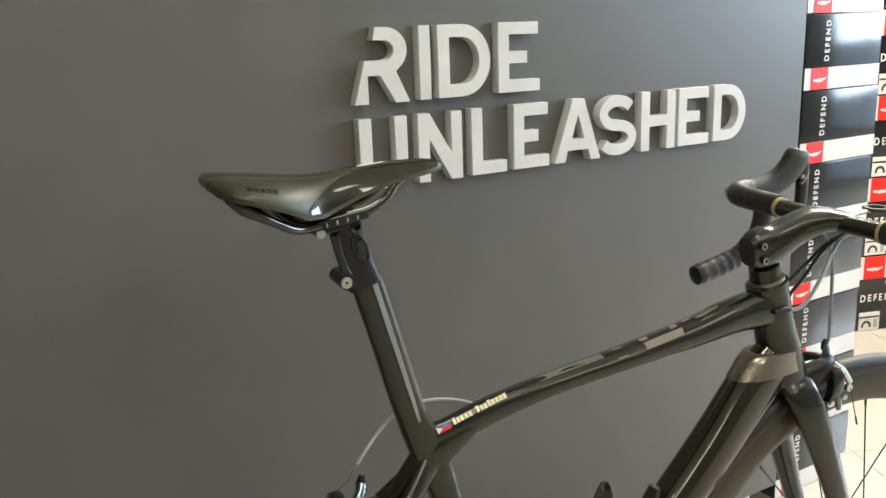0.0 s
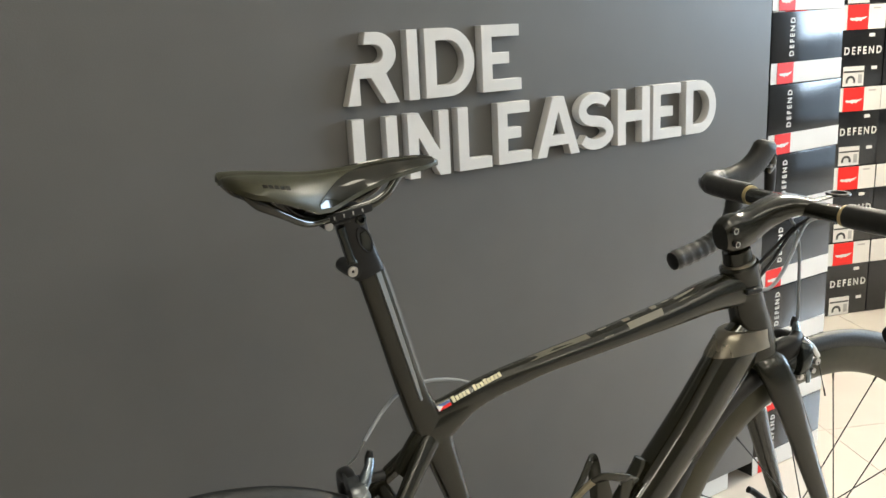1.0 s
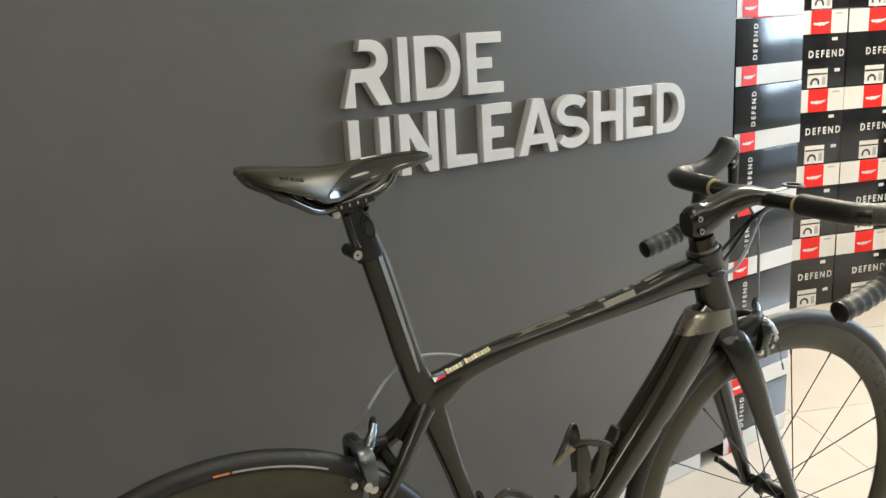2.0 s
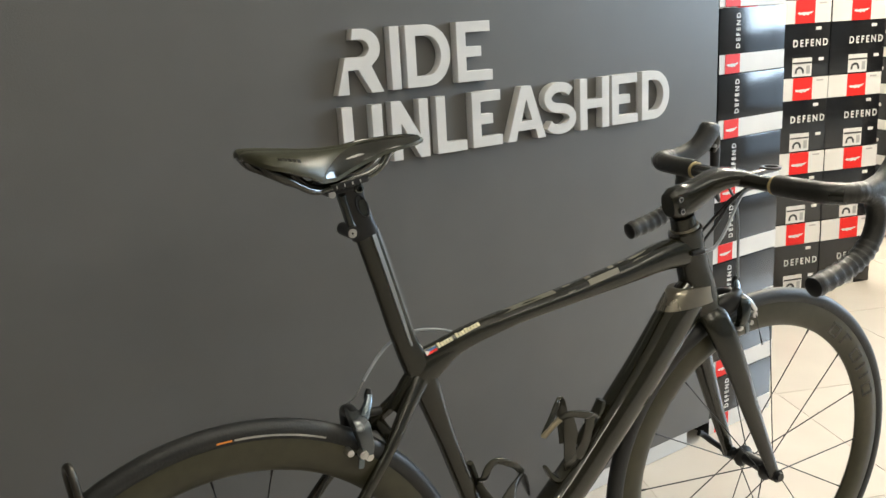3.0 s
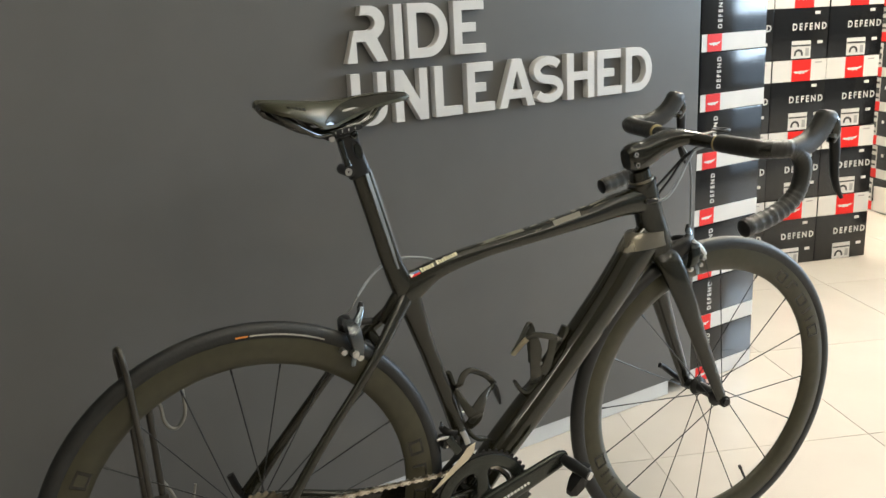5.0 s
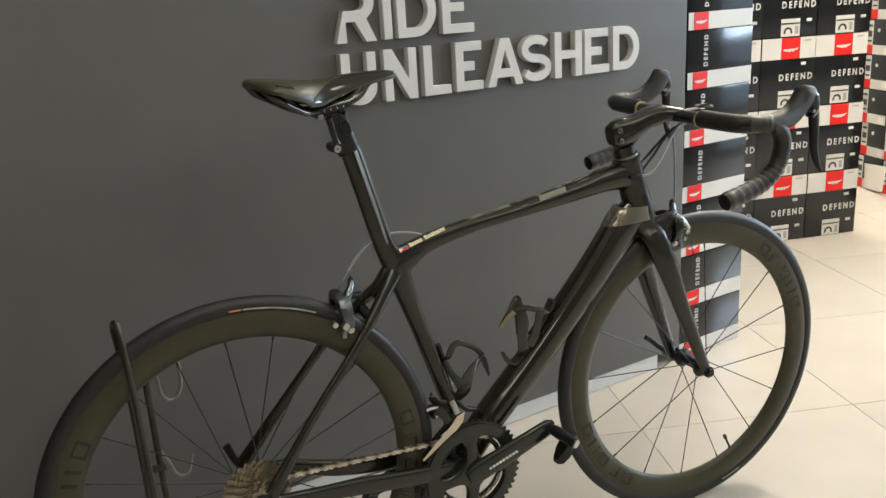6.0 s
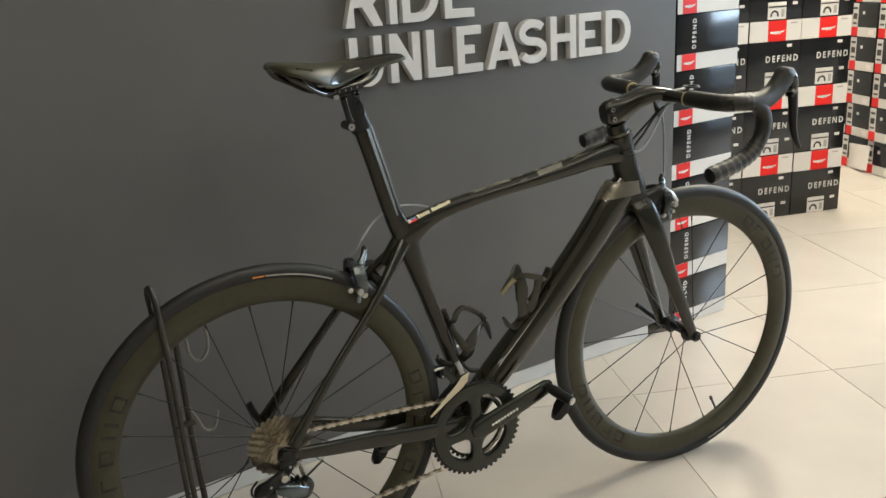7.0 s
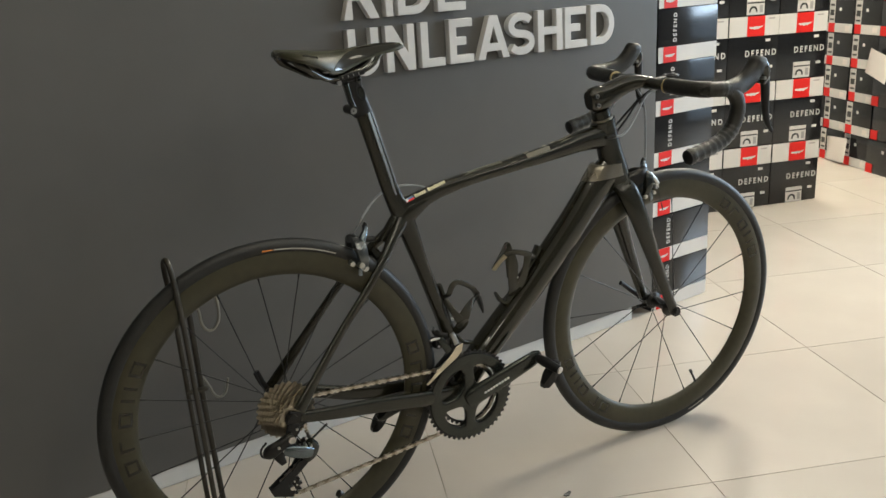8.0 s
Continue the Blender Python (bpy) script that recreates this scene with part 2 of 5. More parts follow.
def text_bmesh(body, width, height, depth, bold=0.02, space=1.25):
    """Lettering in x-y, its lower left corner at the origin, fitted to width and height."""
    cu = bpy.data.curves.new("text", "FONT")
    cu.body, cu.extrude, cu.offset, cu.space_character, cu.resolution_u = body, 0.01, bold, space, 3
    bm = curve_bmesh(cu, 0)
    xs, ys = [v.co.x for v in bm.verts], [v.co.y for v in bm.verts]
    x0, y0 = min(xs), min(ys)
    sx, sy = width / (max(xs) - x0), height / (max(ys) - y0)
    for v in bm.verts:
        v.co = ((v.co.x - x0) * sx, (v.co.y - y0) * sy, depth if v.co.z > 0 else 0)
    return bm


def moved(bm, m):
    bmesh.ops.transform(bm, matrix=m, verts=bm.verts)
    return bm


# ---- the room ----
WALL_ROT = 6.8
ON_WALL = pose(0, 0.410, 0, 0, 0, WALL_ROT)      # x along the partition, y into it, z up
U_END = 1.474

wall = link("wall_partition", boxm((-3.6, 0, 0.047), (U_END, 0.09, CEIL - 0.01), 0.002), M_WALL, False)
wall.matrix_world = ON_WALL
tagged(wall, "dark grey painted partition wall with a satin sheen", "wall", kind="structure")
plinth = link("baseboard_partition", boxm((-3.6, 0.004, 0.001), (1.385, 0.08, 0.046), 0.002), M_PLINTH, False)
plinth.matrix_world = ON_WALL
tagged(plinth, "pale grey plinth strip under the dark partition", "baseboard", kind="structure")

X0, X1, Y0, Y1 = -4.2, 6.2, -4.6, 3.6


def wall_piece(name, lo, hi, label="plain white plastered shop wall"):
    return tagged(link(name, boxm(lo, hi), M_WALL if "dark" in label else M_PLASTER, False), label, "wall", kind="structure")


wall_piece("wall_north", (X0, Y1, 0), (X1, Y1 + 0.15, CEIL))
wall_piece("wall_south", (X0, Y0 - 0.15, 0), (X1, Y0, CEIL), "plain dark grey painted shop wall")
wall_piece("wall_west", (X0 - 0.15, Y0 - 0.15, 0), (X0, Y1 + 0.15, CEIL), "plain dark grey painted side wall")
# window wall, with the opening through it
WY0, WY1, WZ0, WZ1 = -2.25, 0.8, 0.25, 2.75
bm = bmesh.new()
for lo, hi in (((X1, Y0 - 0.15, 0), (X1 + 0.15, WY0, CEIL)), ((X1, WY1, 0), (X1 + 0.15, Y1 + 0.15, CEIL)), ((X1, WY0, 0), (X1 + 0.15, WY1, WZ0)), ((X1, WY0, WZ1), (X1 + 0.15, WY1, CEIL))):
    add_box(bm, lo, hi)
tagged(link("wall_east", bm, M_PLASTER, False), "white plastered wall round a large shop window", "wall", kind="structure")
bm = bmesh.new()
for lo, hi in (((X1 + 0.03, WY0, WZ0), (X1 + 0.09, WY0 + 0.05, WZ1)), ((X1 + 0.03, WY1 - 0.05, WZ0), (X1 + 0.09, WY1, WZ1)), ((X1 + 0.03, WY0 + 0.05, WZ0), (X1 + 0.09, WY1 - 0.05, WZ0 + 0.05)), ((X1 + 0.03, WY0 + 0.05, WZ1 - 0.05), (X1 + 0.09, WY1 - 0.05, WZ1)), ((X1 + 0.03, -0.70, WZ0 + 0.05), (X1 + 0.09, -0.64, WZ1 - 0.05))):
    add_box(bm, lo, hi)
tagged(link("window_1", bm, M_BLACKALLOY, False), "dark framed shop window letting in daylight", "window", kind="structure")
tagged(link("backdrop", boxm((8.5, -7, -0.5), (8.52, 5, 5)), M_SKYCARD, False), "pale blue daylight outside the shop window", "backdrop", kind="structure")
tagged(link("ceiling", boxm((X0, Y0, CEIL), (X1, Y1, CEIL + 0.1)), M_CEIL, False), "plain white ceiling", "ceiling", kind="structure")

for px, py, watts, h in UNSEEN_LAMPS:
    lamp = thing("ceiling_light", pose(px, py, CEIL), "unseen square ceiling light panel, added to brighten the room" if h > 0.2 else "small square white ceiling spot light", "ceiling light", "ceiling lights")
    g = h - 0.03
    bm = bmesh.new()
    for lo, hi in (((-h, -h, -0.03), (h, -g, 0)), ((-h, g, -0.03), (h, h, 0)), ((-h, -g, -0.03), (-g, g, 0)), ((g, -g, -0.03), (h, g, 0))):
        add_box(bm, lo, hi)
    part("frame", bm, M_PLINTH, lamp, smooth=False)
    part("diffuser", boxm((-g + 0.002, -g + 0.002, -0.02), (g - 0.002, g - 0.002, -0.004)), M_LAMP, lamp, smooth=False)
    area_lamp("unseen_ceiling_lamp", pose(px, py, CEIL - 0.035), 2 * g - 0.01, 2 * g - 0.01, watts, WARM)

# ---- wall lettering ----
LET_T = 0.020


def arc(cx, cy, rx, ry, a0, a1, n=10):
    return [(cx + rx * math.cos(radians(a0 + (a1 - a0) * i / n)), cy + ry * math.sin(radians(a0 + (a1 - a0) * i / n))) for i in range(n + 1)]


def glyph(ch, w, h, s):
    """Loops of a bold capital, w wide, h high, with strokes s thick."""
    if ch == "I":
        return [[(0, 0), (w, 0), (w, h), (0, h)]]
    if ch == "L":
        return [[(0, 0), (w, 0), (w, s * 0.92), (s, s * 0.92), (s, h), (0, h)]]
    if ch == "E":
        m = h / 2
        return [[(0, 0), (w, 0), (w, s * 0.92), (s, s * 0.92), (s, m - s * 0.45), (w * 0.69, m - s * 0.45), (w * 0.69, m + s * 0.45), (s, m + s * 0.45), (s, h - s * 0.92), (w * 0.96, h - s * 0.92), (w * 0.96, h), (0, h)]]
    if ch == "H":
        m = h / 2
        return [[(0, 0), (s, 0), (s, m - s * 0.46), (w - s, m - s * 0.46), (w - s, 0), (w, 0), (w, h), (w - s, h), (w - s, m + s * 0.46), (s, m + s * 0.46), (s, h), (0, h)]]
    if ch == "N":
        return [[(0, 0), (s * 0.95, 0), (s * 0.95, h * 0.62), (w - s * 1.0, 0), (w, 0), (w, h), (w - s * 0.95, h), (w - s * 0.95, h * 0.40), (s * 1.0, h), (0, h)]]
    if ch == "A":
        c = w / 2
        return [[(0, 0), (s * 1.05, 0), (s * 1.05 + 0.006, h * 0.18), (w - s * 1.05 - 0.006, h * 0.18), (w - s * 1.05, 0), (w, 0), (c + s * 0.62, h), (c - s * 0.62, h)],
                [(c - s * 0.66, h * 0.36), (c + s * 0.66, h * 0.36), (c, h * 0.75)]]
    if ch == "D":
        r = h / 2
        return [[(0, 0)] + arc(w - r * 0.95, r, r * 0.95, r, -90, 90, 16) + [(0, h)], [(s, s * 0.92)] + arc(w - r * 0.95, r, r * 0.95 - s, r - s * 0.92, -90, 90, 12) + [(s, h - s * 0.92)]]
    if ch == "U":
        r = w / 2
        return [[(0, h)] + arc(r, r * 0.9, r, r * 0.9, 180, 360, 14) + [(w, h), (w - s, h)] + arc(r, r * 0.9, r - s, r * 0.9 - s * 0.9, 360, 180, 12) + [(s, h)]]
    if ch == "S":
        q, m, rx = s * 0.47, w / 2, w * 0.40
        line = arc(m, h - q - (h - 2 * q) / 4, rx, (h - 2 * q) / 4, 28, 264, 14) + arc(m, q + (h - 2 * q) / 4, rx * 1.04, (h - 2 * q) / 4, 84, -152, 14)
        left, right = [], []
        for i, p in enumerate(line):
            t = Vector(line[min(i + 1, len(line) - 1)]) - Vector(line[max(i - 1, 0)])
            t.normalize()
            left.append((p[0] - t.y * q, p[1] + t.x * q))
            right.append((p[0] + t.y * q, p[1] - t.x * q))
        return [left + right[::-1]]
    if ch == "R":
        return [[(w * 0.40, h), (w * 0.36, h * 0.83), (w * 0.55, h * 0.83)] + arc(w * 0.55, h * 0.70, w * 0.17, h * 0.13, 90, -90, 8)
                + [(w * 0.20, h * 0.57), (0, 0), (w * 0.25, 0), (w * 0.25, h * 0.37), (w * 0.47, h * 0.37), (w * 0.735, 0), (w, 0), (w * 0.76, h * 0.42)]
                + arc(w * 0.58, h * 0.70, w * 0.39, h * 0.30, -52, 90, 12)]
    return []


ROWS_OF_LETTERS = [
    (1.0460, 0.1160, 0.0222, [("R", 0.3834, 0.4812), ("I", 0.5000, 0.5208), ("D", 0.5345, 0.6365), ("E", 0.6528, 0.7395)]),
    (0.9120, 0.1118, 0.0222, [("U", 0.3875, 0.4730), ("N", 0.4930, 0.5770), ("L", 0.5958, 0.6679), ("E", 0.6830, 0.7599), ("A", 0.7730, 0.8793), ("S", 0.8775, 0.9660), ("H", 0.9800, 1.0698), ("E", 1.0790, 1.1640), ("D", 1.1770, 1.2716)]),
]
for base, h, s, row in ROWS_OF_LETTERS:
    for ch, u0, u1 in row:
        bm = outline_mesh(glyph(ch, u1 - u0, h, s), LET_T, 0.0008)
        ob = link("letter_" + ch.lower(), bm, M_LETTER, True, 35)
        ob.matrix_world = ON_WALL @ pose(u0, 0, base + (u0 - 0.5) * 0.009, 90, 0, 0)
        tagged(ob, "thick white foam capital " + ch + " fixed on the dark grey wall", "wall letter", "wall letters")

# ---- helmet boxes ----


def plane_part(name, x0, x1, z0, z1, y, mat, parent, t=0.0008):
    """A thin print or sticker lying on a box's front."""
    return part(name, boxm((x0, y - t, z0), (x1, y, z1)), mat, parent, smooth=False)


def logo_mark(x0, x1, z, y, parent, mat):
    w = x1 - x0
    pts = [(0, 0.10), (0.1, 0.16), (0.25, 0.13), (0.4, 0.16), (0.7, 0.15), (1, 0.2), (0.86, 0.08), (0.74, 0.06), (0.66, -0.02), (0.5, 0.02), (0.42, -0.04), (0.3, 0.02), (0.12, 0.02)]
    return part("logo", plate([(x0 + a * w, z + b * w) for a, b in pts], y - 0.0004, y), mat, parent, smooth=False)


BW, BH, BD = 0.2574, 0.2942, 0.19    # upright box: width, height, depth


def upright_box():
    t = thing("helmet_box", pose(0, 0, 0), "glossy black helmet carton with white band and red square, stacked", "carton", "stacked helmet cartons")
    part("body", boxm((0, 0, 0.001), (BW, BD, BH), 0.003), M_BOX, t)
    part("band", boxm((0.002, -0.0008, 0.2054), (BW - 0.002, 0, BH - 0.002)), M_BOXWHITE, t, "white band", smooth=False)
    red = plane_part("red_square", 0.092, 0.181, 0.2054, BH - 0.002, -0.0012, M_RED, t)
    logo_mark(0.100, 0.174, 0.236, -0.0021, red, M_BOXWHITE)
    plane_part("small_print", 0.200, 0.232, 0.276, 0.282, -0.0012, M_GREYINK, t)
    part("lettering", moved(text_bmesh("DEFEND", 0.159, 0.0275, 0.0006, 0.022, 1.5), pose(0.088, -0.0006, 0.1165, 90, 0, 0)), M_BOXWHITE, t, "white printed lettering", smooth=False)
    plane_part("small_sticker", 0.190, 0.214, 0.178, 0.190, -0.0004, M_BOXWHITE, t)
    plane_part("small_sticker", 0.208, 0.232, 0.060, 0.072, -0.0004, M_BOXWHITE, t)
    st = plane_part("label", 0.088, 0.177, 0.003, 0.074, -0.0004, M_BOXWHITE, t)
    plane_part("label_bar", 0.090, 0.175, 0.052, 0.058, -0.0013, M_INK, st)
    bm = lathe([(0.021, 0), (0.012, 0), (0.012, 0.0005), (0.021, 0.0005)], 14, (0.121, -0.0019, 0.020), True, radians(-20), radians(200))
    part("picture", bm, M_INK, st, smooth=False)
    plane_part("picture_lines", 0.153, 0.169, 0.012, 0.044, -0.0013, M_GREYINK, st)
    return t


def flat_box():
    t = thing("helmet_box", pose(0, 0, 0), "glossy black helmet carton lying flat in a tall pile", "carton", "piled helmet cartons")
    part("body", boxm((0, 0, 0.001), (0.281, 0.25, 0.1655), 0.003), M_BOX, t)
    part("band", boxm((0.002, -0.0008, 0.002), (0.279, 0, 0.050)), M_BOXWHITE, t, "white band", smooth=False)
    red = plane_part("red_square", 0.024, 0.084, 0.002, 0.050, -0.0012, M_RED, t)
    logo_mark(0.030, 0.078, 0.019, -0.0021, red, M_BOXWHITE)
    part("lettering", moved(text_bmesh("DEFEND", 0.088, 0.0165, 0.0006, 0.022, 1.45), pose(0.084, -0.0006, 0.064, 90, -90, 0)), M_BOXWHITE, t, "white printed lettering", smooth=False)
    return t


def side_box(w, strip):
    t = thing("helmet_box", pose(0, 0, 0), "black helmet carton seen on its narrow labelled end, in a pile" if strip else "black helmet carton with a red corner square, in a pile", "carton", "cartons by the far wall")
    part("body", boxm((0, 0, 0.001), (w, 0.26, 0.1765), 0.003), M_BOX, t)
    if strip:
        part("band", boxm((0.002, -0.0008, 0.003), (w - 0.002, 0, 0.051)), M_BOXWHITE, t, "white band", smooth=False)
        st = plane_part("label", 0.002, 0.051, 0.051, 0.174, -0.0008, M_BOXWHITE, t)
        for z, h in ((0.142, 0.012), (0.092, 0.030), (0.066, 0.009)):
            plane_part("label_bar", 0.011, 0.044, z, z + h, -0.0017, M_INK, st)
    plane_part("red_square", 0.002, 0.055, 0.003, 0.051, -0.0012, M_RED, t)
    plane_part("small_sticker", w * 0.42, w * 0.42 + 0.018, 0.118, 0.134, -0.0008, M_BOXWHITE, t)
    plane_part("small_sticker", w - 0.06, w - 0.02, 0.012, 0.040, -0.0012, M_PAPER, t)
    return t


rng = random.Random(4)
# pile beside the partition's end
first = flat_box()
PILE = ON_WALL @ pose(1.4805, 0.008, 0, 0, 0, 0.4)
SLIDE = (0.001, 0.001, -0.002, -0.002, 0.002, 0.009, 0.008, 0.004)
for k in range(8):
    b = first if k == 0 else copy_thing(first, pose(0, 0, 0))
    b.matrix_world = PILE @ pose(SLIDE[k], 0.0, 0.1662 * k, 0, 0, rng.uniform(-0.4, 0.5))
# the wider stack behind
STACK = pose(3.0623, 1.2633, 0, 0, 0, -12.0)
first = upright_box()
for col in range(5):
    for k in range(6):
        b = first if (col, k) == (0, 0) else copy_thing(first, pose(0, 0, 0))
        b.matrix_world = STACK @ pose(-0.2584 * (col + 1) + rng.uniform(-0.002, 0.002), rng.uniform(0, 0.004), 0.2952 * k, 0, 0, rng.uniform(-0.3, 0.3))
# cartons along the far side, their ends towards the shop
FAR = pose(3.824, 1.882, 0, 0, 0, -106.85)
narrow, plain = side_box(0.207, True), side_box(0.282, False)
for col, (u, proto) in enumerate(((-0.209, narrow), (0.0, narrow), (0.209, narrow), (0.419, plain), (0.705, plain), (0.991, plain))):
    for k in range(8):
        used = (col, k) in ((0, 0), (3, 0))
        b = proto if used else copy_thing(proto, pose(0, 0, 0))
        b.matrix_world = FAR @ pose(u + rng.uniform(-0.004, 0.004), rng.uniform(0, 0.014), 0.1775 * k, 0, 0, rng.uniform(-0.8, 0.8))


def paper(m, curl):
    bm = bmesh.new()
    bmesh.ops.create_grid(bm, x_segments=8, y_segments=6, size=0.5)
    for v in bm.verts:
        v.co = (v.co.x * 0.183, -0.003 - curl * (v.co.x + 0.5) ** 2 * (0.5 - v.co.y), v.co.y * 0.132)
    bmesh.ops.solidify(bm, geom=bm.faces[:], thickness=0.0006)
    ob = link("paper_sheet", bm, M_PAPER)
    ob.matrix_world = m
    tagged(ob, "blank white paper sheet taped on the stacked cartons", "paper", "taped paper sheets")


paper(FAR @ pose(0.182, -0.012, 0.083, 0, -4, 0), 0.02)
paper(FAR @ pose(0.470, -0.012, 0.566, 0, 14, 0), 0.012)

# ---- the bicycle ----
AX_F, AX_Z = 0.978, 0.336
BB = V(0.408, 0, 0.262)
BIKE = pose(-0.0092, -0.0114, 0.0167, -0.58, 1.163, 0.135)
bike = thing("bicycle", BIKE, "matte black carbon road racing bicycle standing on a rear-wheel stand", "bicycle")


def xz(pts, y=0.0):
    return [V(p[0], p[2] if len(p) > 2 else y, p[1]) for p in pts]


# frame tubes
mast_path = smooth_path(xz([(0.412, 0.278), (0.386, 0.400), (0.334, 0.555), (0.299, 0.662), (0.2735, 0.724), (0.2495, 0.806), (0.2255, 0.888)]), 4)
mast = part("seat_tube", tube(mast_path, lerp_list([0.017, 0.0140, 0.0125, 0.0130, 0.0110, 0.0105, 0.0105], 4), lerp_list([0.018, 0.0145, 0.0148, 0.0225, 0.0175, 0.0170, 0.0170], 4), 24, 2.6), M_FRAME, bike, "matte carbon seat mast")
# facet strip whose pale colour stands in for reflected daylight
rings = []
for x, z in ((0.2765, 0.716), (0.2735, 0.724), (0.2495, 0.806), (0.2262, 0.886)):
    rings.append([V(x + 0.0025, -0.0126, z - 0.001), V(x + 0.0165, -0.0062, z + 0.003), V(x + 0.0160, 0.0020, z + 0.003), V(x + 0.0005, -0.0070, z - 0.001)])
part("mast_sheen_facet", skin(bmesh.new(), rings), M_MAST_SHEEN, mast, "front edge facet with its silvery sheen put into the colour", smooth=False)
# top tube, deepening towards the head
part("top_tube", tube(smooth_path(xz([(0.276, 0.676), (0.318, 0.686), (0.370, 0.7055), (0.455, 0.7237), (0.560, 0.7390), (0.670, 0.7562), (0.740, 0.7700), (0.792, 0.7740)]), 4),
                           lerp_list([0.011, 0.0115, 0.0130, 0.0155, 0.0180, 0.0200, 0.0215, 0.022], 4), lerp_list([0.027, 0.0220, 0.0170, 0.0138, 0.0150, 0.0188, 0.0235, 0.0275], 4), 24, 2.4), M_FRAME, bike)
part("head_tube", tube(smooth_path(xz([(0.7975, 0.806), (0.806, 0.778), (0.818, 0.738), (0.831, 0.698), (0.842, 0.662)]), 4), lerp_list([0.0235, 0.023, 0.0235, 0.026, 0.0275], 4), lerp_list([0.0265, 0.0275, 0.0285, 0.031, 0.0315], 4), 28, 2.3), M_FRAME, bike)
dt_path = smooth_path(xz([(0.817, 0.694), (0.783, 0.663), (0.711, 0.579), (0.593, 0.451), (0.484, 0.342), (0.418, 0.268)]), 4)
part("down_tube", tube(dt_path, lerp_list([0.022, 0.0265, 0.0285, 0.029, 0.031, 0.034], 4), lerp_list([0.036, 0.0395, 0.0340, 0.031, 0.0295, 0.027], 4), 32, 2.35), M_GLOSS, bike, "glossy black down tube")
rings = []
for z, tilt, xl, xr, w in ((0.7115, 0.0, 0.7690, 0.8600, 0.0264), (0.702, 0.02, 0.7600, 0.8625, 0.0274), (0.691, 0.04, 0.7505, 0.8655, 0.0286), (0.6815, 0.06, 0.7430, 0.8680, 0.0298)):
    ring = []
    for j in range(32):
        ca, sa = math.cos(2 * math.pi * j / 32), math.sin(2 * math.pi * j / 32)
        ring.append(V((xl + xr) / 2 + (xr - xl) / 2 * abs(ca) ** 0.85 * (1 if ca >= 0 else -1), w * abs(sa) ** 0.85 * (1 if sa >= 0 else -1), z + tilt * (xr - xl) / 2 * ca))
    rings.append(ring)
part("head_band", skin(bmesh.new(), rings), M_GUN, bike, "gunmetal painted band", angle=70)
part("bottom_bracket", add_disc(add_disc(bmesh.new(), BB, 0.024, -0.043, 0.043, 28), BB, 0.0205, -0.047, 0.047, 24), M_FRAME, bike)
RY = -0.022                       # the rear wheel's middle plane
STAYS = {-1: ([V(0.392, -0.036, 0.268), V(0.345, -0.045, 0.2745), V(0.290, -0.054, 0.2840), V(0.230, -0.062, 0.2950), V(0.165, -0.069, 0.3070), V(0.100, -0.078, 0.3175), V(0.045, -0.083, 0.3265), V(0.020, -0.086, 0.331)],
              [V(0.300, -0.001, 0.668), V(0.268, -0.018, 0.634), V(0.222, -0.041, 0.582), V(0.180, -0.050, 0.533), V(0.118, -0.061, 0.464), V(0.059, -0.075, 0.393), V(0.020, -0.086, 0.345)]),
         1: ([V(0.392, 0.036, 0.268), V(0.345, 0.038, 0.272), V(0.290, 0.034, 0.276), V(0.230, 0.032, 0.284), V(0.165, 0.033, 0.296), V(0.095, 0.038, 0.316), V(0.045, 0.042, 0.326), V(0.010, 0.044, 0.334)],
             [V(0.300, 0.001, 0.668), V(0.268, 0.009, 0.638), V(0.220, 0.016, 0.600), V(0.159, 0.021, 0.542), V(0.120, 0.026, 0.495), V(0.083, 0.031, 0.448), V(0.006, 0.044, 0.347)])}
for sgn in (-1, 1):
    cs, ss = (smooth_path(p, 4) for p in STAYS[sgn])
    part("chain_stay", tube(cs, lerp_list([0.010, 0.0095, 0.009, 0.0085, 0.008, 0.0075, 0.007, 0.006], 4), lerp_list([0.018, 0.0172, 0.0168, 0.0165, 0.0158, 0.0140, 0.0122, 0.012], 4), 18, 2.8), M_FRAME, bike)
    part("seat_stay", tube(ss, lerp_list([0.009, 0.0085, 0.007, 0.006, 0.006, 0.006, 0.006], 4), lerp_list([0.016, 0.0115, 0.0088, 0.0078, 0.0078, 0.0090, 0.013], 4), 16, 2.8), M_FRAME, bike)
    y = RY + sgn * 0.066
    part("dropout", plate([(-0.010, 0.330), (-0.004, 0.318), (0.012, 0.312), (0.030, 0.318), (0.030, 0.340), (0.0, 0.350)], y - 0.003, y + 0.003, 0.001), M_BLACKALLOY, bike)
part("axle_nut", add_disc(bmesh.new(), V(0.004, 0, 0.336), 0.0095, RY - 0.077, RY + 0.074, 16), M_BLACKALLOY, bike)
part("hanger", plate([(-0.006, 0.326), (0.016, 0.322), (0.016, 0.306), (0.004, 0.290), (-0.012, 0.292), (-0.012, 0.306)], -0.0930, -0.0880, 0.001), M_BLACKALLOY, bike)
part("hanger_bolt", add_disc(bmesh.new(), V(0.010, 0, 0.312), 0.0028, -0.0945, -0.090, 10), M_STEEL, bike)
part("seat_lug", tube(smooth_path(xz([(0.250, 0.622), (0.276, 0.648), (0.304, 0.670), (0.338, 0.688), (0.372, 0.705)]), 4), lerp_list([0.010, 0.0125, 0.0136, 0.0130, 0.0110], 4), lerp_list([0.010, 0.018, 0.026, 0.0165, 0.010], 4), 24, 2.2), M_FRAME, bike, "smooth carbon seat joint")
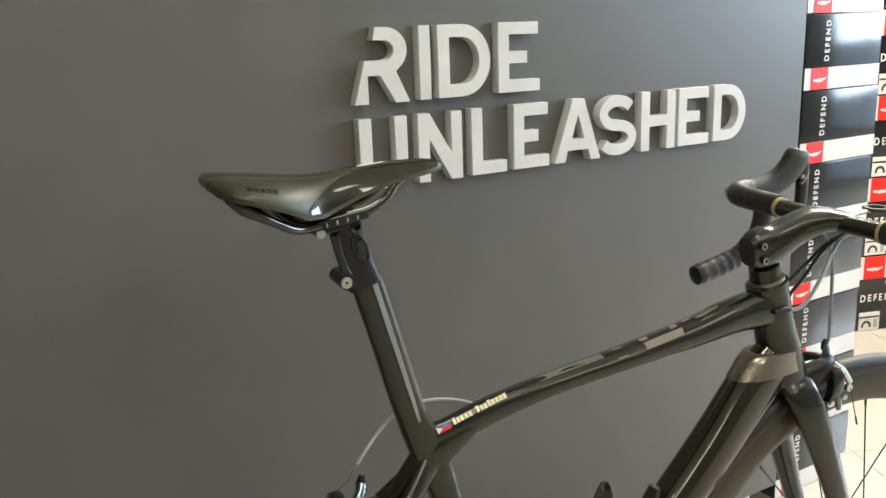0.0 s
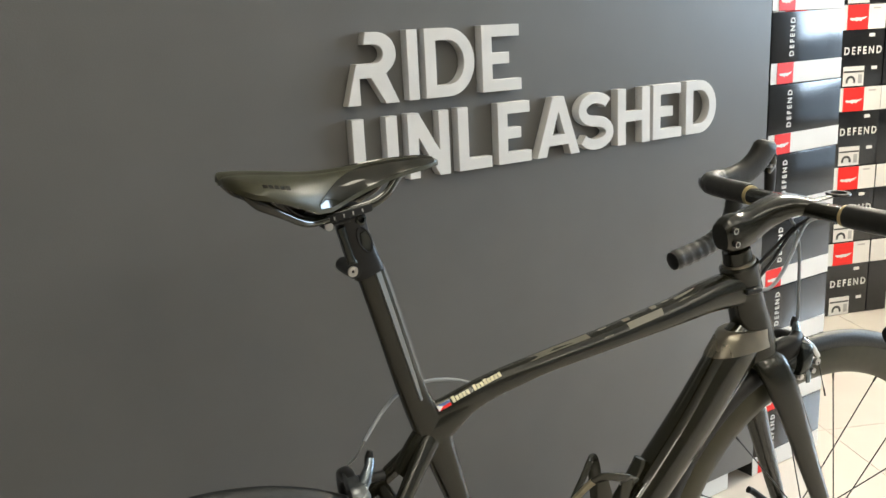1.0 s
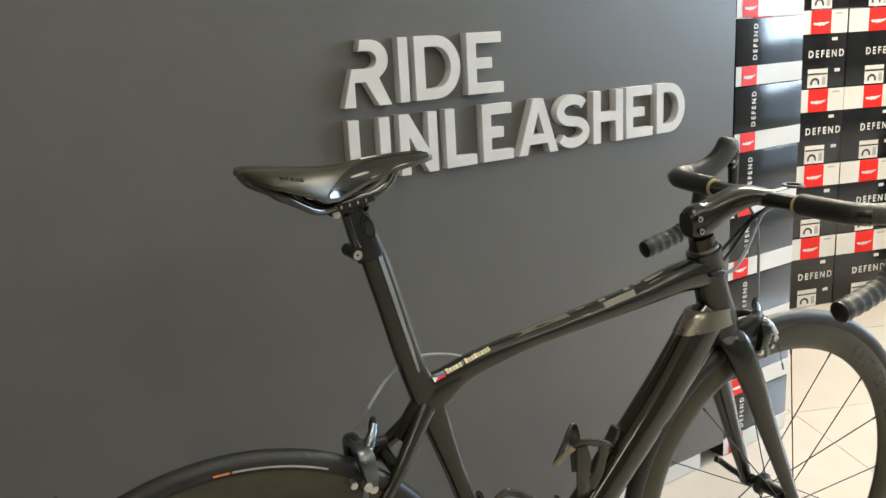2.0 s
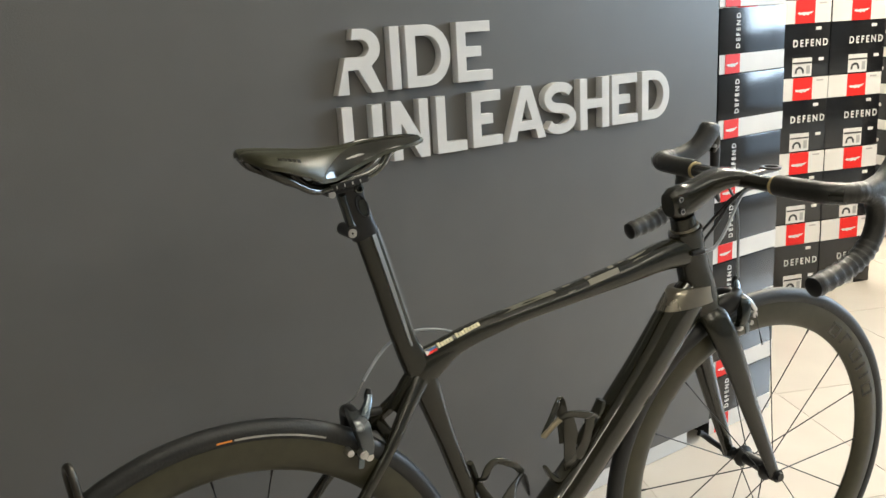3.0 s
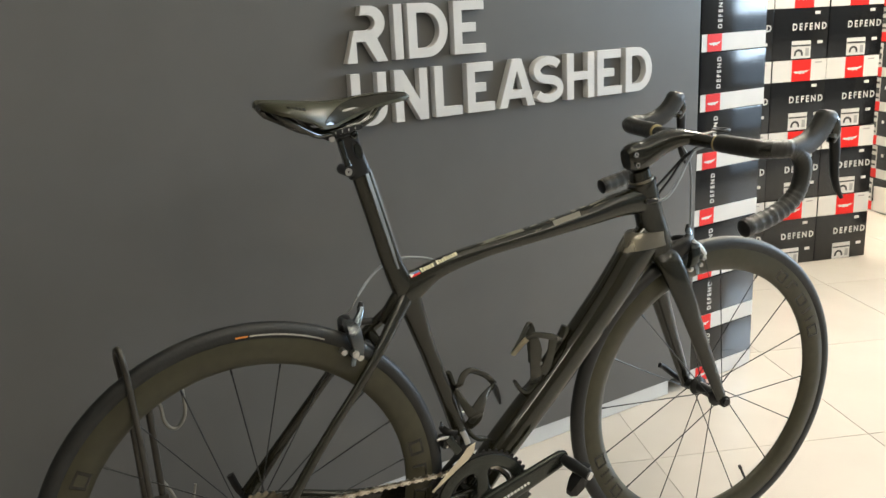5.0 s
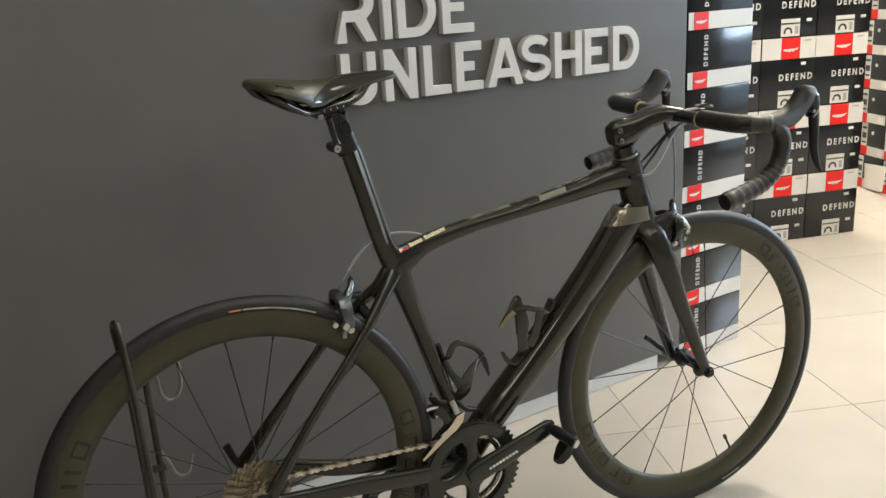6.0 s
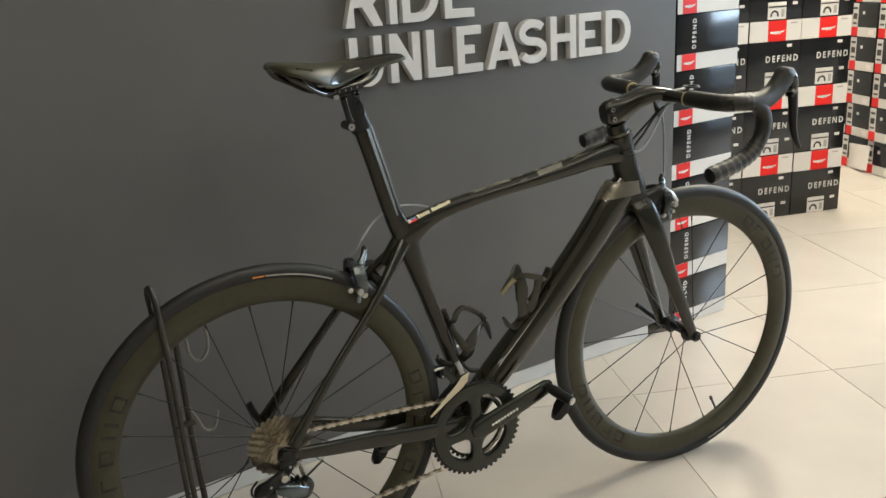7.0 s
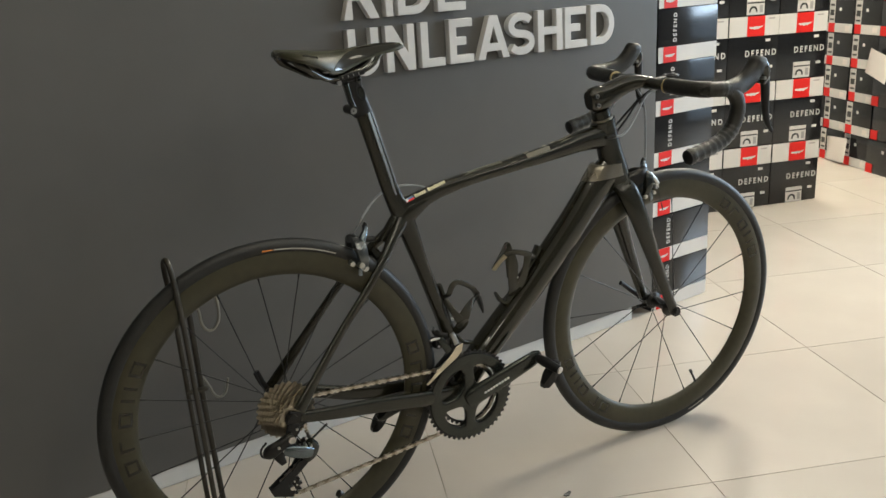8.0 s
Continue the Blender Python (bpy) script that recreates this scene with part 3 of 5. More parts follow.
part("stay_bridge", tube([V(0.232, -0.03, 0.594), V(0.232, 0, 0.600), V(0.232, 0.03, 0.594)], 0.009, 0.012, 12, ref=(1, 0, 0)), M_FRAME, bike)

# fork
bm = bmesh.new()
for sgn in (-1, 1):
    leg = smooth_path([V(0.842, sgn * 0.008, 0.666), V(0.847, sgn * 0.026, 0.650), V(0.860, sgn * 0.0365, 0.616), V(0.885, sgn * 0.0425, 0.556), V(0.915, sgn * 0.0465, 0.480), V(0.948, sgn * 0.051, 0.402), V(0.975, sgn * 0.0545, 0.338)], 4)
    add_tube(bm, leg, lerp_list([0.015, 0.0125, 0.0110, 0.010, 0.009, 0.008, 0.0065], 4), lerp_list([0.027, 0.0275, 0.0260, 0.0225, 0.018, 0.0145, 0.0115], 4), 18, 2.4)
part("fork", bm, M_FRAME, bike, "matte carbon fork with slim blades")
bm = bmesh.new()
for sgn in (-1, 1):
    add_disc(bm, V(AX_F, 0, AX_Z), 0.0125, sgn * 0.047, sgn * 0.062, 16)
add_disc(bm, V(AX_F, 0, AX_Z), 0.008, -0.068, 0.072, 12)
part("front_axle_nut", bm, M_BLACKALLOY, bike)
part("quick_release", tube(smooth_path([V(AX_F, 0.072, AX_Z), V(0.958, 0.080, 0.352), V(0.935, 0.082, 0.372), V(0.922, 0.080, 0.380)], 4), 0.004, 0.006, 10), M_BLACKALLOY, bike, "black quick release lever")
part("quick_release", tube(smooth_path([V(0.003, 0.052, AX_Z), V(-0.008, 0.060, 0.352), V(-0.018, 0.062, 0.378)], 4), 0.004, 0.007, 10), M_BLACKALLOY, bike, "black quick release lever")

# decorations on the frame
def top_z(x):
    pts = [(0.370, 0.7205), (0.455, 0.7378), (0.560, 0.7545), (0.670, 0.7755), (0.740, 0.7940), (0.79, 0.802)]
    for a, b in zip(pts, pts[1:]):
        if x <= b[0]:
            return a[1] + (b[1] - a[1]) * (x - a[0]) / (b[0] - a[0])
    return pts[-1][1]


for x0, x1, ya, yb in ([(0.412, 0.530, -0.003, 0.0085), (0.548, 0.562, -0.002, 0.0155), (0.588, 0.646, 0.0120, 0.0170), (0.588, 0.599, -0.002, 0.0119), (0.636, 0.646, -0.004, 0.0119), (0.658, 0.670, -0.004, 0.0170), (0.676, 0.712, 0.000, 0.0120)]):
    bm = bmesh.new()
    n = 6
    rings = []
    for i in range(n + 1):
        x = x0 + (x1 - x0) * i / n
        z = top_z(x)
        rings.append([V(x, -yb, z - 0.0060 * (yb / 0.0155) ** 3 + 0.0003), V(x, -ya, z + 0.0006), V(x, -ya, z - 0.002), V(x, -yb, z - 0.0080)])
    skin(bm, rings)
    part("logo_shape", bm, M_LOGO, bike, "pale grey painted shape", smooth=False)


def shoulder(x, lift):
    """A frame on the near upper shoulder of the top tube, x along it."""
    z = 0.698 + (x - 0.305) * 0.30
    return Matrix.Translation((x, -0.0098, z + lift)) @ pose(0, 0, 0, 0, -16.5, 0) @ pose(0, 0, 0, -38, 0, 0)


bm = bmesh.new()
for i in range(14):
    if i == 5:
        continue
    add_box(bm, (0, -0.0012, -0.0030), (0.0040, 0.0006, 0.0030 + (0.0014 if i in (0, 6, 9) else 0)), 0, shoulder(0.322 + i * 0.0050, 0.0025))
part("name_bars", bm, M_CREAM, bike, "row of small cream bars", smooth=False)
for mat, z0, z1 in ((M_BLUE, 0.0, 0.0035), (M_RED, -0.0035, 0.0)):
    part("flag_stripe", boxm((0.0, -0.0012, z0), (0.018, 0.0006, z1), 0, shoulder(0.302, 0.0015)), mat, bike, smooth=False)
bm = plate([(0.0, -0.0040), (0.007, 0.0), (0.0, 0.0040)], -0.0018, -0.0012)
part("flag_stripe", moved(bm, shoulder(0.302, 0.0015)), M_WHITE, bike, smooth=False)

# seat mast head and saddle
head = part("seat_clamp", tube(smooth_path(xz([(0.2255, 0.880), (0.2170, 0.904), (0.2095, 0.928), (0.2060, 0.946)]), 4), lerp_list([0.0135, 0.013, 0.013, 0.015], 4), lerp_list([0.0185, 0.0180, 0.0170, 0.0175], 4), 20, 3.2), M_BLACKALLOY, bike, "black seat mast head")
bm = lathe([(0.0018, -0.0212), (0.0058, -0.0212), (0.0062, -0.0205), (0.0062, 0.0205), (0.0018, 0.0205)], 20, (0.199, 0, 0.8895), True)
part("clamp_bolt", bm, M_STEEL, head, "bright steel clamp bolt")
part("clamp_ear", add_disc(bmesh.new(), V(0.2015, 0, 0.8895), 0.0088, -0.0192, 0.0192, 20), M_BLACKALLOY, head)
# thin black ring that draws the shade of the recess's edge
ring = [V(0.2175 + 0.0085 * math.cos(a) * 0.9 - 0.0045 * math.sin(a), -0.0138, 0.9225 + 0.0150 * math.sin(a)) for a in (2 * math.pi * i / 20 for i in range(20))]
part("groove_shade_ring", tube(ring, 0.0013, 0.0013, 8, closed=True), M_GROOVE_SHADE, head, "black ring standing in for a groove's shade")
part("clamp_recess", plate([(0.214, 0.912), (0.224, 0.908), (0.226, 0.926), (0.221, 0.934), (0.212, 0.930)], -0.0142, -0.012, 0.001), M_GREYALLOY, head)
SLOPE = pose(0.191, 0, 0.9545, 0, -9, 0)
bm = boxm((-0.024, -0.020, -0.010), (0.026, 0.020, -0.004), 0.002, SLOPE)
for sgn in (-1, 1):
    add_box(bm, (-0.031, sgn * 0.0235 - 0.0045, -0.0035), (0.033, sgn * 0.0235 + 0.0045, 0.0055), 0.002, SLOPE)
part("rail_clamp", bm, M_BLACKALLOY, head, "black rail clamp plates")
for k in range(5):
    part("scale_mark", boxm((-0.024 + 0.011 * k, -0.0286, -0.001), (-0.0225 + 0.011 * k, -0.0279, 0.003), 0, SLOPE), M_GREYINK, head, smooth=False)
part("clamp_screw", add_disc(bmesh.new(), V(0.1738, 0, 0.9440), 0.0048, -0.023, -0.010, 12), M_STEEL, head, "bright clamp screw")
part("clamp_screw", lathe([(0.0062, -0.0215), (0.0040, -0.0225), (0.0040, -0.0120), (0.0062, -0.0120)], 16, (0.2117, 0, 0.9475), True), M_GREYALLOY, head)
part("clamp_arm", tube(smooth_path([V(0.1905, -0.0125, 0.9390), V(0.1945, -0.0130, 0.9230), V(0.1990, -0.0130, 0.9060), V(0.2020, -0.0130, 0.8960)], 4), 0.0040, lerp_list([0.0050, 0.0042, 0.0042, 0.0055], 4), 12, 3.0), M_GREYALLOY, head, "slim grey clamp arm")

STATIONS = [(0.065, 0.020, 1.0060, 1.0030), (0.071, 0.050, 1.0085, 0.9995), (0.087, 0.0660, 1.0080, 0.9935), (0.101, 0.0675, 1.0070, 0.9910), (0.135, 0.0590, 1.0040, 0.9795), (0.156, 0.0485, 1.0022, 0.9690), (0.175, 0.0385, 1.0022, 0.9680), (0.192, 0.0320, 1.0035, 0.9738), (0.217, 0.0260, 1.0055, 0.9825), (0.255, 0.0215, 1.0085, 0.9940), (0.294, 0.0170, 1.0090, 1.0000), (0.310, 0.0110, 1.0070, 1.0025), (0.317, 0.0040, 1.0040, 1.0025)]


def saddle_rings(inset, thick, x_from, x_to, drop=0.0):
    rings = []
    for x, w, zt, ze in STATIONS:
        if not x_from <= x <= x_to:
            continue
        w2 = max(0.003, w - inset)
        up, low = [], []
        for i in range(17):
            q = -1 + 2 * i / 16
            a = abs(q)
            z = zt - drop - (zt - ze) * (0.18 * a ** 2 + 0.82 * a ** 5) - 0.004 * math.exp(-(q * w2 / 0.008) ** 2) * (1 if x < 0.25 else 0.3)
            up.append(V(x, q * w2, z))
            low.append(V(x, q * (w2 - 0.0015), z - thick))
        rings.append(up + low[::-1])
    return rings


saddle = part("saddle", skin(bmesh.new(), saddle_rings(0, 0.0055, 0, 1)), M_SADDLE, bike, "black leather-covered short saddle", angle=60)
part("saddle_shell", skin(bmesh.new(), saddle_rings(0.0110, 0.0030, 0.068, 0.312, 0.0045)), M_GLOSS, saddle, "glossy carbon saddle shell", angle=60)
bm = bmesh.new()
for sgn in (-1, 1):
    add_tube(bm, smooth_path([V(0.122, sgn * 0.030, 0.978), V(0.136, sgn * 0.028, 0.963), V(0.160, sgn * 0.0235, 0.9535), V(0.200, sgn * 0.0225, 0.9595), V(0.226, sgn * 0.022, 0.9640), V(0.246, sgn * 0.019, 0.9740), V(0.258, sgn * 0.016, 0.9880), V(0.272, sgn * 0.012, 0.996)], 4), 0.0036, 0.0050, 10, ref=(0, 1, 0))
part("saddle_rail", bm, M_GLOSS, saddle, "carbon saddle rails")
bm = bmesh.new()
for sgn in (-1, 1):
    add_tube(bm, smooth_path([V(0.074, sgn * 0.040, 0.9985), V(0.081, sgn * 0.050, 0.9920), V(0.092, sgn * 0.055, 0.9825), V(0.107, sgn * 0.053, 0.9730), V(0.122, sgn * 0.047, 0.9645), V(0.138, sgn * 0.040, 0.9560), V(0.152, sgn * 0.032, 0.9520), V(0.172, sgn * 0.025, 0.9530)], 4), lerp_list([0.006, 0.006, 0.0045, 0.0035, 0.0035, 0.004, 0.004, 0.004], 4), lerp_list([0.003, 0.0060, 0.0070, 0.0050, 0.0044, 0.0046, 0.0046, 0.004], 4), 12)
part("saddle_wing", bm, M_GLOSS, saddle, "carbon side struts")
def saddle_patch(xs, q_of, sgn, lift, n=7):
    """A thin skin lying on the saddle cover."""
    rings = []
    for x in xs:
        for (xa, wa, ta, ea), (xb, wb, tb, eb) in zip(STATIONS, STATIONS[1:]):
            if xa <= x <= xb:
                f = (x - xa) / (xb - xa)
                w, zt, ze = wa + (wb - wa) * f, ta + (tb - ta) * f, ea + (eb - ea) * f
                break
        q0, q1 = q_of(x)
        out, inn = [], []
        for i in range(n):
            q = q0 + (q1 - q0) * i / (n - 1)
            z = zt - (zt - ze) * (0.18 * q ** 2 + 0.82 * q ** 5)
            out.append(V(x, sgn * (q * w + lift * q), z + lift * (1.2 - q)))
            inn.append(V(x, sgn * (q * w - 0.0015), z - 0.0015))
        rings.append(out + inn[::-1])
    return skin(bmesh.new(), rings)


def nose_edge(x):
    return max(0.42, 0.96 - (x - 0.158) * 8.0), 1.0


for sgn in (-1, 1):
    part("nose_shell", saddle_patch([0.158 + i * 0.0079 for i in range(20)], nose_edge, sgn, 0.0010), M_GLOSS, saddle, "glossy black nose side", angle=60)
for i in range(5):
    x = 0.096 + i * 0.0062
    part("logo_bar", saddle_patch([x, x + 0.0046], lambda x: (0.80, 0.87), -1, 0.0006, 3), M_DECAL, saddle, smooth=False)

# headset and bars
st = part("steerer_spacer", tube(xz([(0.7985, 0.803), (0.7965, 0.809), (0.7955, 0.812), (0.790, 0.832)]), [0.0265, 0.0265, 0.0195, 0.0185], [0.0285, 0.0285, 0.0215, 0.0205], 24, 2.2), M_FRAME, bike)
part("headset_ring", tube(xz([(0.7972, 0.8105), (0.7958, 0.8150)]), 0.0225, 0.0245, 28), M_GUN, st, "gunmetal headset ring")
BAR = pose(0.792, -0.003, 0.850, 1.8, -0.4, -0.6) @ pose(-0.79, 0, -0.85)


def on_bar(ob):
    ob.matrix_basis = BAR
    return ob


stem = on_bar(part("handlebar", tube(smooth_path(xz([(0.754, 0.855), (0.764, 0.857), (0.780, 0.859), (0.800, 0.864), (0.836, 0.8785), (0.868, 0.8875), (0.900, 0.8885)]), 4), lerp_list([0.0150, 0.0178, 0.0195, 0.0200, 0.0205, 0.0280, 0.046], 4), lerp_list([0.0195, 0.0265, 0.0285, 0.0250, 0.0205, 0.0175, 0.0120], 4), 24, 2.8), M_FRAME, bike, "one-piece matte black carbon handlebar and stem"))
bm = bmesh.new()
for x, z in ((0.7620, 0.867), (0.7665, 0.847)):
    add_disc(bm, V(x, 0, z), 0.0048, -0.0225, -0.017, 14)
part("stem_bolt", bm, M_BLACKALLOY, stem)
bm = bmesh.new()
for x, z in ((0.7620, 0.867), (0.7665, 0.847)):
    add_lathe(bm, [(0.0046, -0.0226), (0.0031, -0.0226), (0.0031, -0.0210)], 14, (x, 0, z))
part("bolt_rim", bm, M_STEEL, stem)
tops = smooth_path([V(0.912, -0.205, 0.8865), V(0.901, -0.185, 0.8865), V(0.897, -0.150, 0.8860), V(0.897, -0.090, 0.8850), V(0.896, -0.045, 0.8850), V(0.892, 0, 0.8850), V(0.896, 0.045, 0.8850), V(0.897, 0.090, 0.8850), V(0.897, 0.150, 0.8860), V(0.901, 0.185, 0.8865), V(0.912, 0.205, 0.8865)], 4)
part("bar_top", tube(tops, lerp_list([0.013, 0.0135, 0.0135, 0.0145, 0.017, 0.019, 0.017, 0.0145, 0.0135, 0.0135, 0.013], 4), lerp_list([0.0125, 0.0125, 0.0125, 0.012, 0.012, 0.0125, 0.012, 0.012, 0.0125, 0.0125, 0.0125], 4), 16, 2.2, ref=(1, 0, 0)), M_FRAME, stem)
for sgn in (-1, 1):
    # wound tape: overlapping turns along tops, hook and drop
    way = smooth_path([V(0.897, sgn * 0.092, 0.8860), V(0.898, sgn * 0.150, 0.8865), V(0.904, sgn * 0.185, 0.8870), V(0.927, sgn * 0.205, 0.8875), V(0.953, sgn * 0.209, 0.8860), V(0.974, sgn * 0.2095, 0.872), V(0.984, sgn * 0.210, 0.845), V(0.974, sgn * 0.210, 0.807), V(0.947, sgn * 0.210, 0.782), V(0.908, sgn * 0.2105, 0.767), V(0.855, sgn * 0.211, 0.755)], 9)
    turns, radii = [], []
    for i, p in enumerate(way):
        saw = (i % 3) / 3
        turns.append(p)
        radii.append((0.0166 if i < 24 else 0.0156) + (0.0030 if i > 64 else 0.0018 if 28 < i < 34 else 0.0007) * saw)
    part("bar_tape", tube(turns, radii, radii, 16, ref=(0.3, 1, 0.2)), M_TAPE, stem, "black wound bar tape", angle=70)
    part("bar_plug", tube([V(0.856, sgn * 0.211, 0.7552), V(0.8525, sgn * 0.211, 0.7545), V(0.850, sgn * 0.211, 0.7540)], [0.0158, 0.0158, 0.011], None, 18, ref=(0, 1, 0)), M_BLACKALLOY, stem)
    part("tape_collar", tube([V(0.897, sgn * 0.086, 0.885), V(0.897, sgn * 0.093, 0.885)], 0.0153, 0.0153, 18, ref=(1, 0, 0)), M_GOLD, stem, "tan printed tape end")
    hood = part("hood", tube(smooth_path([V(0.950, sgn * 0.209, 0.886), V(0.972, sgn * 0.208, 0.888), V(0.994, sgn * 0.206, 0.893), V(1.013, sgn * 0.204, 0.904), V(1.028, sgn * 0.203, 0.919), V(1.038, sgn * 0.203, 0.934), V(1.042, sgn * 0.203, 0.943), V(1.043, sgn * 0.203, 0.947)], 4), lerp_list([0.0158, 0.0168, 0.0165, 0.0163, 0.0170, 0.0178, 0.0145, 0.007], 4), lerp_list([0.0156, 0.0180, 0.0195, 0.0200, 0.0202, 0.0205, 0.0170, 0.008], 4), 18, 2.5), M_HOOD, stem, "black rubber brake hood")
    part("lever_body", tube(smooth_path([V(1.034, sgn * 0.2065, 0.936), V(1.050, sgn * 0.2065, 0.926), V(1.056, sgn * 0.2065, 0.905), V(1.050, sgn * 0.2070, 0.888)], 4), lerp_list([0.012, 0.013, 0.012, 0.008], 4), lerp_list([0.010, 0.012, 0.010, 0.006], 4), 14, 2.6), M_GLOSS, hood, "glossy black lever housing")
    part("lever_pivot", add_disc(bmesh.new(), V(1.046, 0, 0.902), 0.0035, sgn * 0.2065 - 0.014, sgn * 0.2065 + 0.014, 12), M_STEEL, hood)
    part("lever", tube(smooth_path([V(1.046, sgn * 0.2065, 0.932), V(1.058, sgn * 0.2070, 0.900), V(1.062, sgn * 0.2085, 0.868), V(1.064, sgn * 0.2100, 0.832), V(1.072, sgn * 0.2120, 0.803), V(1.084, sgn * 0.2140, 0.784)], 5), lerp_list([0.008, 0.0085, 0.0085, 0.008, 0.007, 0.004], 5), lerp_list([0.011, 0.012, 0.0105, 0.0075, 0.0055, 0.0035], 5), 12), M_BLACKALLOY, hood, "black brake and shift lever")
part("logo_bars", boxm((0.835, -0.012, 0.8872), (0.872, -0.004, 0.8885), 0, pose(0.85, 0, 0.888, 0, -14, 0) @ pose(-0.85, 0, -0.888)), M_DECAL, stem, smooth=False)
bm = lathe([(0.0175, 0.002), (0.0185, 0.0), (0.0175, -0.002), (0.0125, -0.002), (0.0115, 0.0), (0.0125, 0.002)], 28, close=True)
moved(bm, pose(0.982, -0.002, 0.893, 90, 0, 0))
add_tube(bm, [V(0.905, -0.002, 0.886), V(0.945, -0.002, 0.889), V(0.967, -0.002, 0.891)], 0.007, 0.0025, 8)

part("computer_mount", bm, M_BLACKALLOY, stem, "black out-front computer mount")

# cables
def cable(pts, r, mat, name="cable_housing", label=""):
    return part(name, tube(smooth_path(pts, 7), r, r, 8, ref=(0.3, 0.9, 0.3)), mat, bike, label)


cable([V(0.892, 0.004, 0.880), V(0.900, 0.002, 0.862), V(0.9116, 0.0, 0.843), V(0.9188, 0.0, 0.806), V(0.9205, -0.001, 0.7526), V(0.921, -0.002, 0.706)], 0.0025, M_CABLE, label="grey brake cable housing")
cable([V(0.930, -0.045, 0.876), V(0.928, -0.026, 0.868), V(0.910, -0.018, 0.860), V(0.889, -0.022, 0.840), V(0.868, -0.026, 0.811), V(0.845, -0.029, 0.786), V(0.826, -0.030, 0.7755), V(0.806, -0.0245, 0.775)], 0.0027, M_CABLE, label="grey gear cable housing")
cable([V(0.938, -0.050, 0.876), V(0.930, -0.022, 0.868), V(0.908, 0.000, 0.852), V(0.884, 0.014, 0.822), V(0.856, 0.028, 0.788), V(0.832, 0.031, 0.774), V(0.808, 0.0245, 0.774)], 0.0027, M_BLACKCABLE, label="black gear cable housing")
cable([V(0.936, -0.036, 0.878), V(0.922, -0.014, 0.866), V(0.896, -0.002, 0.842), V(0.872, 0.004, 0.808), V(0.850, 0.010, 0.780), V(0.836, 0.012, 0.760)], 0.0027, M_BLACKCABLE, label="black cable housing")
part("cable_port", tube([V(0.790, -0.0235, 0.7735), V(0.808, -0.0255, 0.7745), V(0.815, -0.027, 0.7745)], [0.004, 0.005, 0.003], None, 10), M_BLACKALLOY, bike)
cable([V(0.366, 0.0, 0.712), V(0.3459, 0.012, 0.7189), V(0.325, 0.020, 0.7223), V(0.298, 0.022, 0.7237), V(0.2631, 0.020, 0.7159), V(0.2397, 0.012, 0.7033), V(0.2215, 0.004, 0.6891), V(0.2075, -0.002, 0.676)], 0.0023, M_CABLE, label="grey rear brake cable housing")
part("cable_port", tube([V(0.358, 0.001, 0.7145), V(0.372, 0.0, 0.7150), V(0.384, 0.0, 0.7170)], [0.003, 0.0048, 0.002], None, 10), M_BLACKALLOY, bike)
cable([V(0.207, -0.001, 0.674), V(0.195, 0.0, 0.6558), V(0.1816, 0.004, 0.6441)], 0.0009, M_STEEL, "cable_wire")


